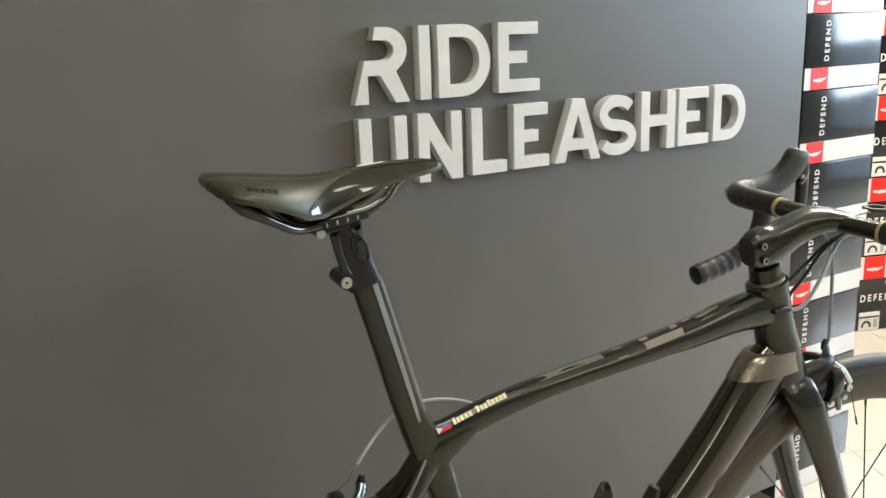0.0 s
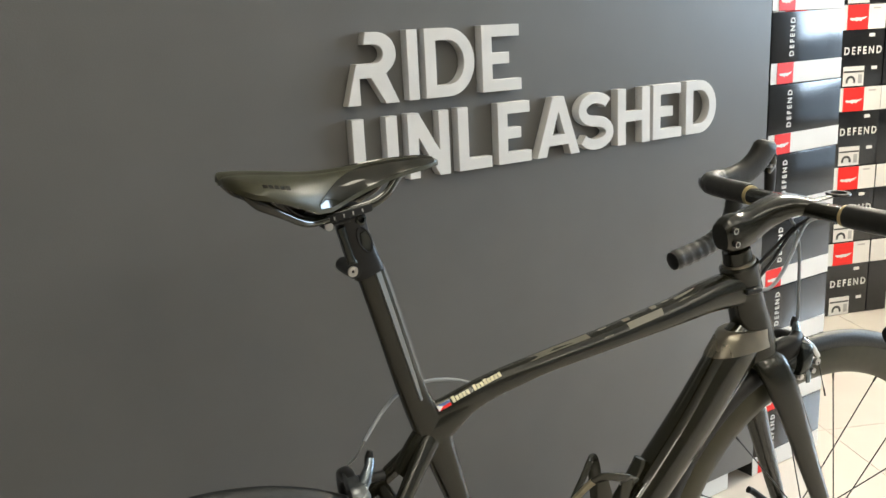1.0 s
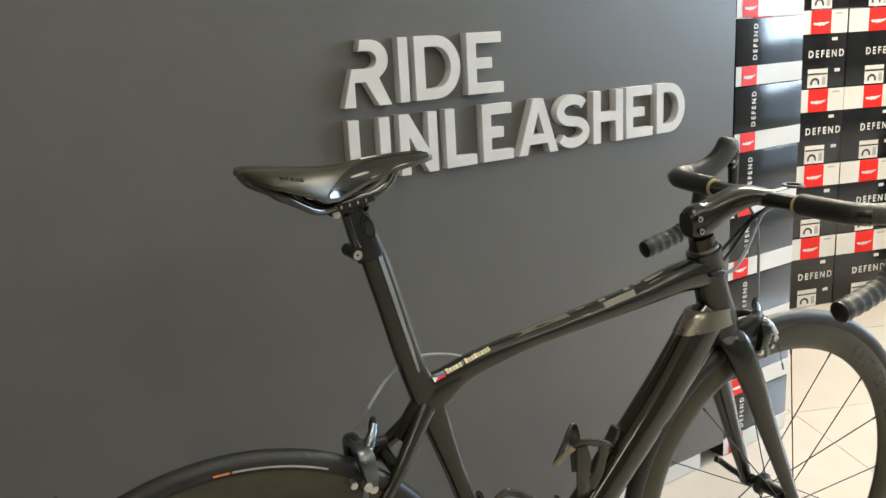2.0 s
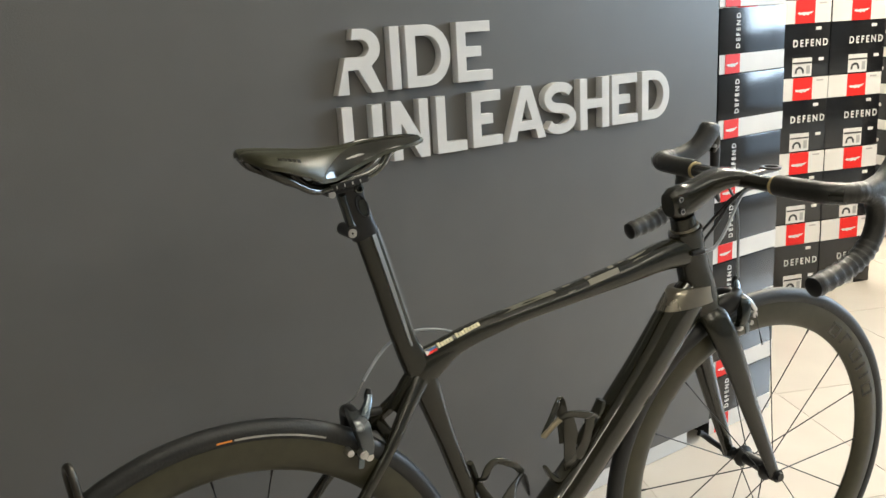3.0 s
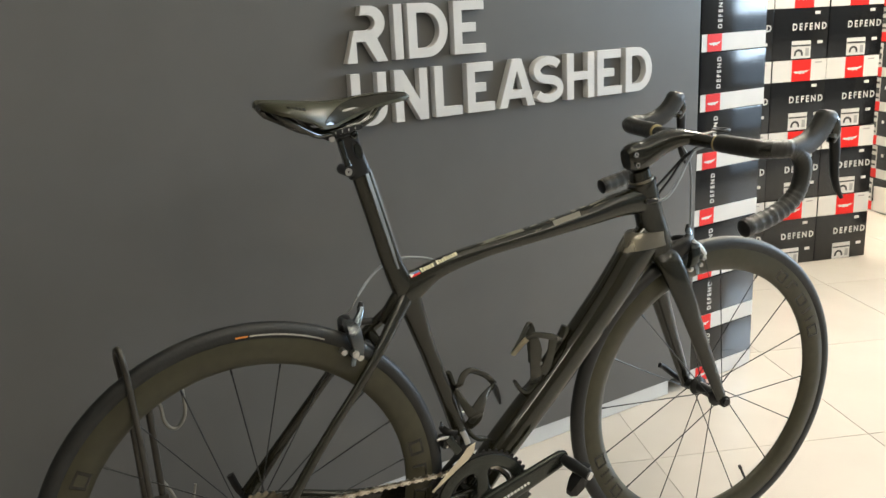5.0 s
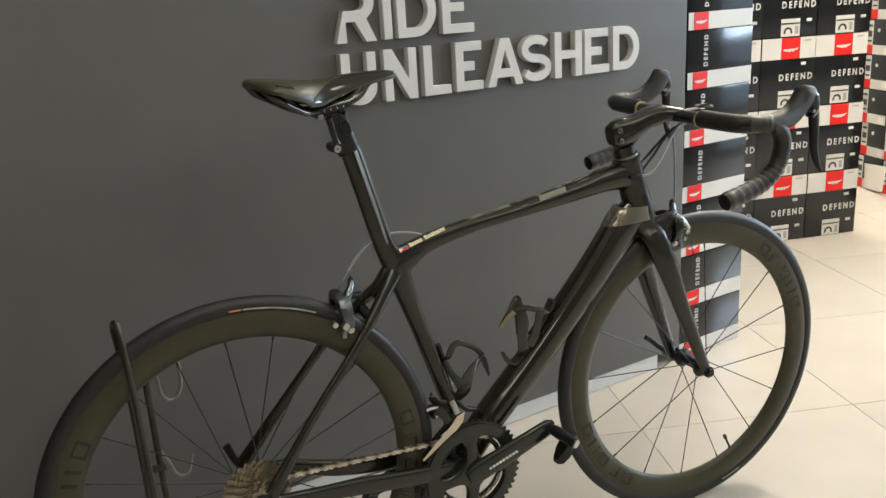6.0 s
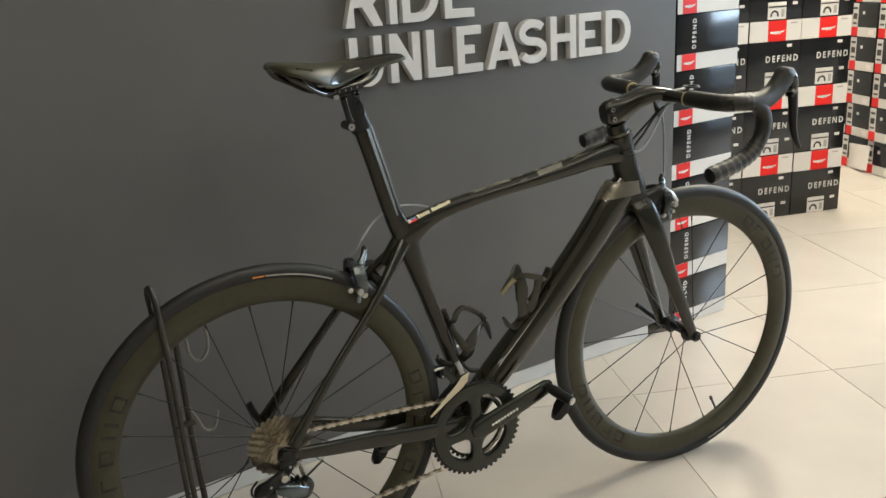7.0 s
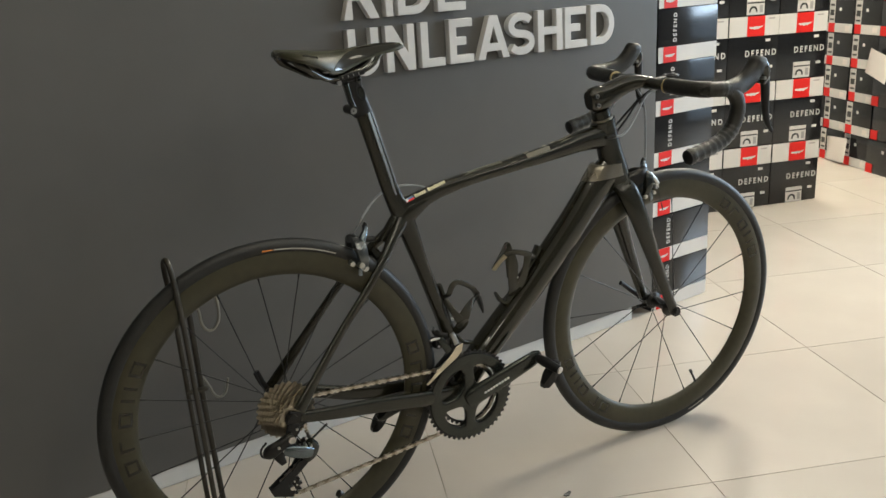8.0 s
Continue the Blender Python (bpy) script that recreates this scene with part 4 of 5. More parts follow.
# wheels
def wheel(cx, yaw, front):
    hub = part("front_wheel" if front else "rear_wheel", lathe([(0.3190, -0.0085), (0.3150, -0.0100), (0.3115, -0.0108), (0.306, -0.0122), (0.296, -0.0128), (0.284, -0.0118), (0.273, -0.008), (0.2675, -0.0022), (0.2675, 0.0022), (0.273, 0.008), (0.284, 0.0118), (0.296, 0.0128), (0.306, 0.0122), (0.3115, 0.0108), (0.3150, 0.0100), (0.3190, 0.0085)], 120, close=True), M_RIM, bike, "deep dark carbon rim wheel")
    hub.matrix_basis = pose(cx, -0.005, 0.3385, 0.8, 0, yaw) if front else pose(cx, RY, 0.3355, 1.4, 0, yaw)
    prof = []
    for i in range(15):
        a = radians(-146 + 292 * i / 14)
        prof.append((0.3228 + (0.0156 if front else 0.0148) * math.cos(a), 0.0129 * math.sin(a)))
    part("tyre", lathe(prof, 120, close=True), M_RUBBER, hub, "black slick road tyre")
    ang, span = (radians(-64), 9) if front else (radians(88), 22)
    band = [(0.3190, -0.0126), (0.3190, -0.0131), (0.3215, -0.0131), (0.3215, -0.0126)]
    part("tyre_stripe", lathe(band, 16, close=True, a0=ang - radians(span), a1=ang), M_STRIPE, hub, "pale printed stripe", smooth=False)
    if not front:
        part("tyre_stripe", lathe(band, 4, close=True, a0=ang + radians(0.5), a1=ang + radians(4)), M_ORANGE, hub, "small orange print", smooth=False)
    # hub shell
    fl = 0.030
    prof = [(0.0005, -0.046), (0.009, -0.046), (0.009, -0.036), (0.021 if front else 0.026, -fl - 0.002), (0.021 if front else 0.026, -fl + 0.002), (0.0125, -fl + 0.008), (0.0115, 0), (0.0125, fl - 0.008), (0.021, fl - 0.002), (0.021, fl + 0.002), (0.009, fl + 0.007), (0.009, 0.046), (0.0005, 0.046)]
    part("hub", lathe(prof, 32), M_BLACKALLOY, hub)
    n = 16 if front else 21
    for i in range(n):
        side = (-1 if i % 2 == 0 else 1) if front else (1 if i % 3 == 1 else -1)
        a = 2 * math.pi * i / n + radians(-3.6 if front else 8.6)
        off = radians(16 if (i // 2) % 2 else -16)
        if not front and side == -1:
            off *= 3.0
        r0 = 0.020
        p = V(r0 * math.cos(a + off * 2.2), side * fl, r0 * math.sin(a + off * 2.2))
        q = V(0.2685 * math.cos(a), side * 0.001, 0.2685 * math.sin(a))
        bm = add_rod(bmesh.new(), p, q, 0.0011, 6)
        d = (q - p).normalized()
        add_rod(bm, q - d * 0.010, q, 0.0019, 6)
        part("spoke", bm, M_BLACKALLOY, hub)
    va = radians(-63 if front else 262)
    d = V(math.cos(va), 0, math.sin(va))
    bm = add_rod(bmesh.new(), d * 0.270, d * 0.236, 0.003, 8)
    add_rod(bm, d * 0.236, d * 0.228, 0.0042, 8)
    part("valve", bm, M_BLACKALLOY, hub)
    # outlined maker's marks on the rim, both faces
    def face_y(r):
        return 0.0128 - 0.0028 * ((0.296 - r) / 0.018) ** 2 if r < 0.296 else 0.0128 - 0.0006 * (r - 0.296) / 0.010

    for base in ((radians(16), radians(196)) if front else (radians(148), radians(-29))):
        for k in range(5):
            a0 = base + radians((8.6 if front else 9.6) * k)
            for sgn in (-1, 1):
                def stroke(bm, r0, r1, d0, d1):
                    rr = [(r0 + (r1 - r0) * i / 3) for i in range(4)]
                    loop = [(r, sgn * face_y(r)) for r in rr] + [(r, sgn * (face_y(r) + 0.0004)) for r in rr[::-1]]
                    add_lathe(bm, loop, 3, close=True, a0=a0 + radians(d0), a1=a0 + radians(d1))
                bm = bmesh.new()
                if k != 3:
                    stroke(bm, 0.2780, 0.3025, 0.0, 1.1)
                if k % 2 == 0:
                    stroke(bm, 0.2780, 0.2818, 1.1, 4.6)
                if k != 1:
                    stroke(bm, 0.2987, 0.3025, 1.1, 4.6)
                stroke(bm, 0.2780, 0.3025, 4.6, 5.7)
                part("rim_mark", bm, M_DECAL, hub, smooth=False)
    return hub


wheel(0.003, -0.6, False)
front = wheel(0.981, -2.5, True)

# cassette
cas = part("cassette", lathe([(0.0005, -0.020), (0.017, -0.020), (0.017, -0.0585), (0.0005, -0.0585)], 24), M_BLACKALLOY, bike)
cas.matrix_basis = pose(0.005, RY - 0.004, 0.3355)
for i in range(11):
    teeth = (28, 26, 24, 22, 20, 18, 16, 15, 14, 13, 12)[i]
    r = teeth * 0.0127 / (2 * math.pi)
    y = -0.0215 - i * 0.0036
    n = teeth * 4
    outer = [(r + (0.0022, 0.0022, -0.0018, -0.0018)[j % 4]) for j in range(n)]
    bm = bmesh.new()
    rings = []
    for yy in (y, y - 0.0018):
        rings.append([V(outer[j] * math.cos(2 * math.pi * j / n), yy, outer[j] * math.sin(2 * math.pi * j / n)) for j in range(n)])
    inner = [[V((r - 0.011) * math.cos(2 * math.pi * j / n), yy, (r - 0.011) * math.sin(2 * math.pi * j / n)) for j in range(n)] for yy in (y - 0.0018, y)]
    skin(bm, rings + inner, closed=True)
    part("sprocket", bm, M_COG, cas, smooth=False)

# crankset
CY = -0.052


def ring_mesh(teeth, y, w=0.003, band=0.014):
    r = teeth * 0.0127 / (2 * math.pi)
    n = teeth * 4
    prof = [(r + (0.0025, 0.0025, -0.0025, -0.0025)[j % 4]) for j in range(n)]
    rings = []
    for rad, yy in ((None, y + w / 2), (None, y - w / 2), (r - band, y - w / 2 - 0.001), (r - band, y + w / 2)):
        rings.append([V((rad or prof[j]) * math.cos(2 * math.pi * j / n), yy, (rad or prof[j]) * math.sin(2 * math.pi * j / n)) for j in range(n)])
    return skin(bmesh.new(), rings, closed=True)


crank = part("crankset", add_disc(add_disc(bmesh.new(), V(0, 0, 0), 0.026, -0.062, -0.046, 28), V(0, 0, 0), 0.013, -0.066, 0.070, 20), M_GREYALLOY, bike, "dark grey hollow crankset")
crank.matrix_basis = Matrix.Translation(BB)
part("chainring", ring_mesh(50, CY), M_BLACKALLOY, crank, "toothed outer chainring")
part("chainring_cover", lathe([(0.0960, CY - 0.0015), (0.0950, CY - 0.0050), (0.0820, CY - 0.0072), (0.0770, CY - 0.0066), (0.0755, CY - 0.0015)], 72, close=True), M_GREYALLOY, crank)
part("chainring", ring_mesh(34, CY + 0.0085, 0.003, 0.007), M_BLACKALLOY, crank, "toothed inner chainring")


def spider_face(r, lift):
    """Front face of the spider: proud at the axle, falling towards the ring."""
    f = min(1.0, max(0.0, (r - 0.014) / 0.068))
    return -0.0640 + 0.0056 * f * f + lift


bm = bmesh.new()
ARMS = [5, 93, 190, 268, 365]
for d0, d1 in zip(ARMS[:-1], ARMS[1:]):
    am, ah = radians((d0 + d1) / 2), radians((d1 - d0) / 2)
    n = 40
    loops = []
    for w, lift in ((1.0, 0.0), (0.55, 0.0), (0.22, 0.0006), (0.07, 0.0022), (0.0, 0.0052), (0.0, 0.0120)):
        loop = []
        for i in range(n):
            a = 2 * math.pi * (i + 0.5) / n
            ca, sa = math.cos(a), math.sin(a)
            k = 1 / max(abs(ca), abs(sa))
            cell_r, cell_a = 0.050 + 0.0385 * ca * k, am + ah * sa * k
            hole = 1 / (abs(ca) ** 3.2 + abs(sa) ** 3.2) ** (1 / 3.2)
            hole_r = 0.0520 + 0.0215 * ca * hole
            hole_a = am + (ah - math.asin(min(0.95, (0.0115 + 0.05 * max(0, hole_r - 0.06)) / hole_r))) * sa * hole
            r, q = cell_r * w + hole_r * (1 - w), cell_a * w + hole_a * (1 - w)
            loop.append(V(r * math.cos(q), spider_face(r, lift), r * math.sin(q)))
        loops.append(loop)
    for l0, l1 in zip(loops[:-1], loops[1:]):
        vs0, vs1 = [bm.verts.new(p) for p in l0], [bm.verts.new(p) for p in l1]
        for i in range(n):
            bm.faces.new((vs0[i], vs0[(i + 1) % n], vs1[(i + 1) % n], vs1[i]))
bmesh.ops.remove_doubles(bm, verts=bm.verts[:], dist=0.00005)
bmesh.ops.recalc_face_normals(bm, faces=bm.faces[:])
part("spider", bm, M_GREYALLOY, crank, "smooth dark four-armed spider")
CA = math.atan2(0.327 - BB.z, 0.566 - BB.x)
for sgn, ang in ((-1, CA), (1, CA + math.pi)):
    u, v = V(math.cos(ang), 0, math.sin(ang)), V(-math.sin(ang), 0, math.cos(ang))
    path = [u * a + V(0, sgn * y, 0) for a, y in ((-0.014, 0.064), (0.0, 0.0655), (0.03, 0.0680), (0.09, 0.0745), (0.146, 0.0790), (0.166, 0.0800), (0.178, 0.0800))]
    arm = part("crank_arm", tube(path, [0.008, 0.0095, 0.0090, 0.0075, 0.0070, 0.0070, 0.005], [0.014, 0.0215, 0.0210, 0.0195, 0.0175, 0.0160, 0.008], 20, 3.0), M_GREYALLOY, crank, "dark grey hollow crank arm")
    if sgn < 0:
        bm = bmesh.new()
        for i in range(9):
            c = u * (0.026 + i * 0.0072) - v * 0.004 + V(0, -0.0792 - 0.00068 * i, 0)
            mm = Matrix((( u.x, 0, v.x, c.x), (0, 1, 0, c.y), (u.z, 0, v.z, c.z), (0, 0, 0, 1)))
            add_box(bm, (0, 0.002, 0), (0.0050, 0.0054, 0.0046), 0, mm)
        part("logo_bars", bm, M_WHITE, arm, "row of small white bars", smooth=False)
    p0 = u * 0.166 + V(0, sgn * 0.080, 0)
    p1 = p0 + V(0.019, sgn * 0.062, -0.013)
    ped = part("pedal", tube([p0, p0 + (p1 - p0) * 0.35, p1], [0.0085, 0.0115, 0.0100], None, 16, ref=(1, 0, 0)), M_BLACKALLOY, crank, "black clipless pedal")
    mid = p0 + (p1 - p0) * 0.62
    part("pedal_cap", tube([p1, p1 + (p1 - p0).normalized() * 0.003], 0.0078, 0.0078, 14, ref=(1, 0, 0)), M_STEEL, ped, "steel axle end")
    rings = []
    for f, hw, z0, z1 in ((-0.022, 0.007, -0.047, -0.038), (-0.012, 0.013, -0.046, -0.022), (0.002, 0.015, -0.034, -0.004), (0.014, 0.013, -0.018, 0.004), (0.022, 0.008, -0.008, 0.004)):
        c = mid + V(f * 0.4, 0, 0)
        rings.append([c + V(f * 0.6, -hw, z0), c + V(f * 0.6, hw, z0), c + V(f * 0.6, hw, z1), c + V(f * 0.6, -hw, z1)])
    part("pedal_body", skin(bmesh.new(), rings), M_BLACKALLOY, ped, smooth=False)

# chain
RD_UP, RD_LO = V(0.020, -0.072, 0.258), V(-0.007, -0.072, 0.185)


def chain_links(outer, inner, a, b):
    """Links from a to b: the outer plates in one mesh, inner plates and rollers in the other."""
    d = b - a
    n = max(2, 2 * round(d.length / 0.0254))
    u = d.normalized()
    s = V(0, 1, 0)
    up = u.cross(s).normalized()
    for i in range(n):
        c = a + d * ((i + 0.5) / n)
        wide, k = (0.0031, 1.0) if i % 2 else (0.0018, 0.88)
        bm = outer if i % 2 else inner
        for sg in (-1, 1):
            ring0, ring1 = [], []
            for l, h in ((-0.0095, 0.0), (-0.0078, 0.0034), (-0.0050, 0.0038), (0, 0.0018), (0.0050, 0.0038), (0.0078, 0.0034), (0.0095, 0), (0.0078, -0.0034), (0.0050, -0.0038), (0, -0.0018), (-0.0050, -0.0038), (-0.0078, -0.0034)):
                ring0.append(c + u * (l * k) + up * (h * k) + s * (sg * wide))
                ring1.append(c + u * (l * k) + up * (h * k) + s * (sg * (wide + 0.0009)))
            skin(bm, [ring0, ring1])
        add_rod(inner, a + d * (i / n) - s * 0.0044, a + d * (i / n) + s * 0.0044, 0.0016, 8)


outer, inner = bmesh.new(), bmesh.new()
cog_top = V(0.002, -0.073, 0.3665)
r_in = 34 * 0.0127 / (2 * math.pi)
ring_top = BB + V(0.010, CY + 0.0085, r_in)
chain_links(outer, inner, cog_top, ring_top)
for k in range(7):
    a0, a1 = radians(82 - k * 24.5), radians(82 - (k + 1) * 24.5)
    chain_links(outer, inner, BB + V(r_in * math.cos(a0), CY + 0.0085, r_in * math.sin(a0)), BB + V(r_in * math.cos(a1), CY + 0.0085, r_in * math.sin(a1)))
chain_links(outer, inner, BB + V(-0.004, CY + 0.0085, -r_in), RD_LO + V(0.004, 0, -0.022))
chain = part("chain", outer, M_CHAIN, bike, "silvery steel chain", smooth=False)
part("inner_chain", inner, M_COG, chain, smooth=False)

# rear derailleur
rd = part("rear_derailleur", tube(smooth_path([V(0.000, -0.096, 0.304), V(-0.012, -0.098, 0.298), V(-0.030, -0.098, 0.289), V(-0.045, -0.094, 0.280), V(-0.050, -0.090, 0.270)], 4), lerp_list([0.008, 0.009, 0.010, 0.010, 0.007], 4), lerp_list([0.009, 0.011, 0.012, 0.014, 0.010], 4), 14, 2.6), M_BLACKALLOY, bike, "compact dark grey rear derailleur")
part("derailleur_body", tube(smooth_path([V(-0.020, -0.100, 0.280), V(-0.006, -0.106, 0.277), V(0.014, -0.107, 0.270), V(0.032, -0.102, 0.262)], 4), lerp_list([0.006, 0.0075, 0.0080, 0.006], 4), lerp_list([0.009, 0.0125, 0.0130, 0.010], 4), 14, 3.4), M_BLUEALLOY, rd, "grey derailleur link with a bluish shine")
part("derailleur_body", tube(smooth_path([V(-0.034, -0.090, 0.286), V(-0.030, -0.092, 0.268), V(-0.022, -0.090, 0.250)], 4), 0.008, lerp_list([0.010, 0.011, 0.007], 4), 12, 2.8), M_BLACKALLOY, rd)
part("derailleur_knuckle", tube(smooth_path([V(0.030, -0.098, 0.282), V(0.038, -0.094, 0.268), V(0.034, -0.086, 0.250), V(0.026, -0.082, 0.238)], 4), lerp_list([0.008, 0.010, 0.009, 0.006], 4), lerp_list([0.009, 0.012, 0.012, 0.009], 4), 14, 2.8), M_GREYALLOY, rd, "dark grey lower knuckle")
bm = lathe([(0.0012, -0.112), (0.0035, -0.112), (0.0068, -0.1125), (0.0068, -0.096), (0.0012, -0.096)], 18, (-0.006, 0, 0.302), True)
part("pivot_bolt", bm, M_STEEL, rd, "bright pivot bolt")
for x, z in ((-0.032, 0.292), (0.020, 0.282), (0.030, 0.279)):
    part("adjuster_screw", add_disc(bmesh.new(), V(x, 0, z), 0.0026, -0.111, -0.098, 10), M_STEEL, rd)
cage = [(0.009, 0.237), (0.039, 0.242), (0.030, 0.230), (0.003, 0.206), (-0.013, 0.190), (-0.000, 0.173), (-0.007, 0.165), (-0.044, 0.177), (-0.049, 0.189), (-0.027, 0.205), (-0.000, 0.224)]
part("cage_plate", plate(cage, -0.0820, -0.0795, 0.0006), M_BLACKALLOY, rd)
part("cage_plate", plate(cage, -0.0650, -0.0625, 0.0006), M_BLACKALLOY, rd)
for c in (RD_UP, RD_LO):
    n = 11 * 4
    rings = []
    for yy in (c.y + 0.003, c.y - 0.004):
        rings.append([V(c.x + (0.0225, 0.0225, 0.0165, 0.0165)[j % 4] * math.cos(2 * math.pi * j / n), yy, c.z + (0.0225, 0.0225, 0.0165, 0.0165)[j % 4] * math.sin(2 * math.pi * j / n)) for j in range(n)])
    pul = part("jockey_wheel", skin(bmesh.new(), rings), M_BLACKALLOY, rd, smooth=False)
    part("pulley_bolt", add_disc(bmesh.new(), c, 0.0045, -0.0845, -0.0700, 12), M_STEEL, pul)
    bm = bmesh.new()
    for k in range(7):
        add_disc(bm, c + V(0.0115 * math.cos(k * 0.898), 0, 0.0115 * math.sin(k * 0.898)), 0.0021, c.y - 0.0046, c.y - 0.0035, 8)
    part("pulley_spot", bm, M_STEEL, pul)
outer, inner = bmesh.new(), bmesh.new()
loop = [RD_LO + V(0.004, 0, -0.022), RD_LO + V(-0.019, 0, -0.012), RD_LO + V(-0.016, 0, 0.016), RD_UP + V(0.016, 0, -0.014), RD_UP + V(0.020, 0, 0.010), V(0.030, -0.073, 0.312)]
for p, q in zip(loop, loop[1:]):
    chain_links(outer, inner, p, q)
run = part("chain_run", outer, M_CHAIN, rd, smooth=False)
part("inner_chain", inner, M_COG, run, smooth=False)
part("cable_housing", tube(smooth_path([V(0.075, -0.080, 0.300), V(0.010, -0.088, 0.266), V(-0.052, -0.090, 0.268), V(-0.062, -0.090, 0.285), V(-0.050, -0.090, 0.300)], 6), 0.0022, 0.0022, 8), M_BLACKCABLE, rd)

# front derailleur
fd = part("front_derailleur", boxm((0.334, -0.050, 0.384), (0.368, -0.020, 0.402), 0.004), M_BLACKALLOY, bike, "dark front derailleur with a bright cage")
part("clamp_band", tube(smooth_path([V(0.352, -0.004, 0.410), V(0.346, -0.020, 0.412), V(0.352, -0.036, 0.408), V(0.366, -0.040, 0.404)], 4), 0.003, 0.007, 10), M_BLACKALLOY, fd)
part("link_arm", tube([V(0.344, -0.050, 0.406), V(0.352, -0.053, 0.392), V(0.362, -0.054, 0.376)], 0.004, 0.008, 12, 3), M_GREYALLOY, fd)
part("link_arm", tube([V(0.372, -0.050, 0.412), V(0.376, -0.053, 0.402), V(0.380, -0.055, 0.388)], 0.003, 0.0055, 12, 3), M_STEEL, fd, "bright link")
part("cable_arm", tube([V(0.350, -0.046, 0.404), V(0.330, -0.050, 0.408), V(0.322, -0.050, 0.406)], 0.003, 0.003, 10), M_STEEL, fd)
cagef = [(0.376, 0.385), (0.392, 0.390), (0.388, 0.372), (0.376, 0.360), (0.352, 0.345), (0.328, 0.329), (0.306, 0.314), (0.303, 0.317), (0.320, 0.332), (0.338, 0.348), (0.354, 0.361), (0.366, 0.373)]
part("cage_plate", plate(cagef, -0.0620, -0.0605, 0.0005), M_FDCAGE, fd, "pale steel chain cage")
part("cage_plate", plate(cagef, -0.0420, -0.0405, 0.0005), M_BLACKALLOY, fd)
part("clamp_bolt", add_disc(bmesh.new(), V(0.354, 0, 0.396), 0.0042, -0.055, -0.044, 12), M_STEEL, fd)
part("limit_screw", add_disc(bmesh.new(), V(0.340, 0, 0.390), 0.0022, -0.053, -0.046, 8), M_STEEL, fd)

# brakes


def brake(cx, cz, fwd, label, body):
    m = pose(cx, 0.0 if fwd > 0 else RY, cz)
    b = part("brake_caliper", tube(smooth_path([V(0, -0.028, -0.040), V(fwd * 0.004, -0.035, -0.022), V(fwd * 0.008, -0.030, 0.002), V(fwd * 0.010, -0.014, 0.012), V(fwd * 0.010, 0.008, 0.014)], 4), lerp_list([0.0060, 0.0095, 0.0115, 0.0090, 0.006], 4), lerp_list([0.0045, 0.0075, 0.0085, 0.007, 0.005], 4), 16, 6.0, ref=(1, 0, 0)), body, bike, label, angle=28)
    b.matrix_basis = m
    part("brake_arm", tube(smooth_path([V(0, 0.028, -0.040), V(fwd * 0.004, 0.035, -0.020), V(fwd * 0.006, 0.028, 0.004), V(fwd * 0.008, 0.010, 0.012), V(fwd * 0.010, -0.010, 0.014)], 4), lerp_list([0.007, 0.008, 0.009, 0.009, 0.007], 4), lerp_list([0.006, 0.0075, 0.009, 0.008, 0.006], 4), 12, 2.8, ref=(1, 0, 0)), M_BLACKALLOY, b)
    part("brake_arm", tube(smooth_path([V(-0.004, -0.020, 0.002), V(0.004, -0.016, 0.016), V(0.012, -0.010, 0.026), V(0.016, -0.004, 0.033)], 4), lerp_list([0.007, 0.0075, 0.006, 0.005], 4), lerp_list([0.009, 0.008, 0.006, 0.005], 4), 12, 2.8, ref=(1, 0, 0)), M_BLUEALLOY, b, "bright grey upper arm")
    part("cable_adjuster", tube([V(0.014, -0.003, 0.026), V(0.016, -0.002, 0.034), V(0.018, -0.001, 0.042)], [0.005, 0.0058, 0.0035], None, 12, ref=(1, 0, 0)), M_BLACKALLOY, b)
    for sgn in (-1, 1):
        pad = part("brake_pad", boxm((-0.028, sgn * 0.0165 - 0.0035, -0.048), (0.024, sgn * 0.0165 + 0.0035, -0.037), 0.0025), M_BLACKALLOY, b)
        part("pad_bolt", add_disc(add_disc(bmesh.new(), V(0, 0, -0.041), 0.0062, sgn * 0.018, sgn * 0.034, 14), V(0, 0, -0.041), 0.0040, sgn * 0.034, sgn * 0.037, 12), M_STEEL, pad, "bright pad bolt")
    part("release_lever", tube(smooth_path([V(fwd * 0.004, -0.036, -0.024), V(fwd * 0.012, -0.037, -0.036), V(fwd * 0.014, -0.036, -0.052)], 4), 0.0025, 0.0045, 10), M_BLUEALLOY, b)
    part("bridge_bolt", tube([V(0, 0, 0.008), V(-fwd * 0.034, 0, 0.006)], 0.006, 0.006, 12), M_BLACKALLOY, b)
    return b


rb = brake(0.188, 0.631, -1, "dark grey dual-pivot rear brake caliper", M_CALIPER)
part("arm_bolt", add_disc(add_disc(bmesh.new(), V(-0.012, 0, -0.030), 0.0060, -0.046, -0.034, 16), V(-0.012, 0, -0.030), 0.0030, -0.0475, -0.046, 6), M_STEEL, rb, "bright round bolt")
part("arm_bolt", add_disc(bmesh.new(), V(-0.030, 0, -0.024), 0.0048, -0.044, -0.030, 14), M_STEEL, rb, "bright round bolt")
fb = brake(0.898, 0.668, 1, "dark dual-pivot front brake caliper", M_GREYALLOY)
part("brake_arm", tube(smooth_path([V(-0.052, -0.010, -0.010), V(-0.026, -0.018, -0.002), V(-0.004, -0.022, 0.010), V(0.006, -0.018, 0.024)], 4), lerp_list([0.012, 0.012, 0.011, 0.007], 4), lerp_list([0.016, 0.020, 0.016, 0.008], 4), 14, 2.8), M_BLACKALLOY, fb, "black brake arm")
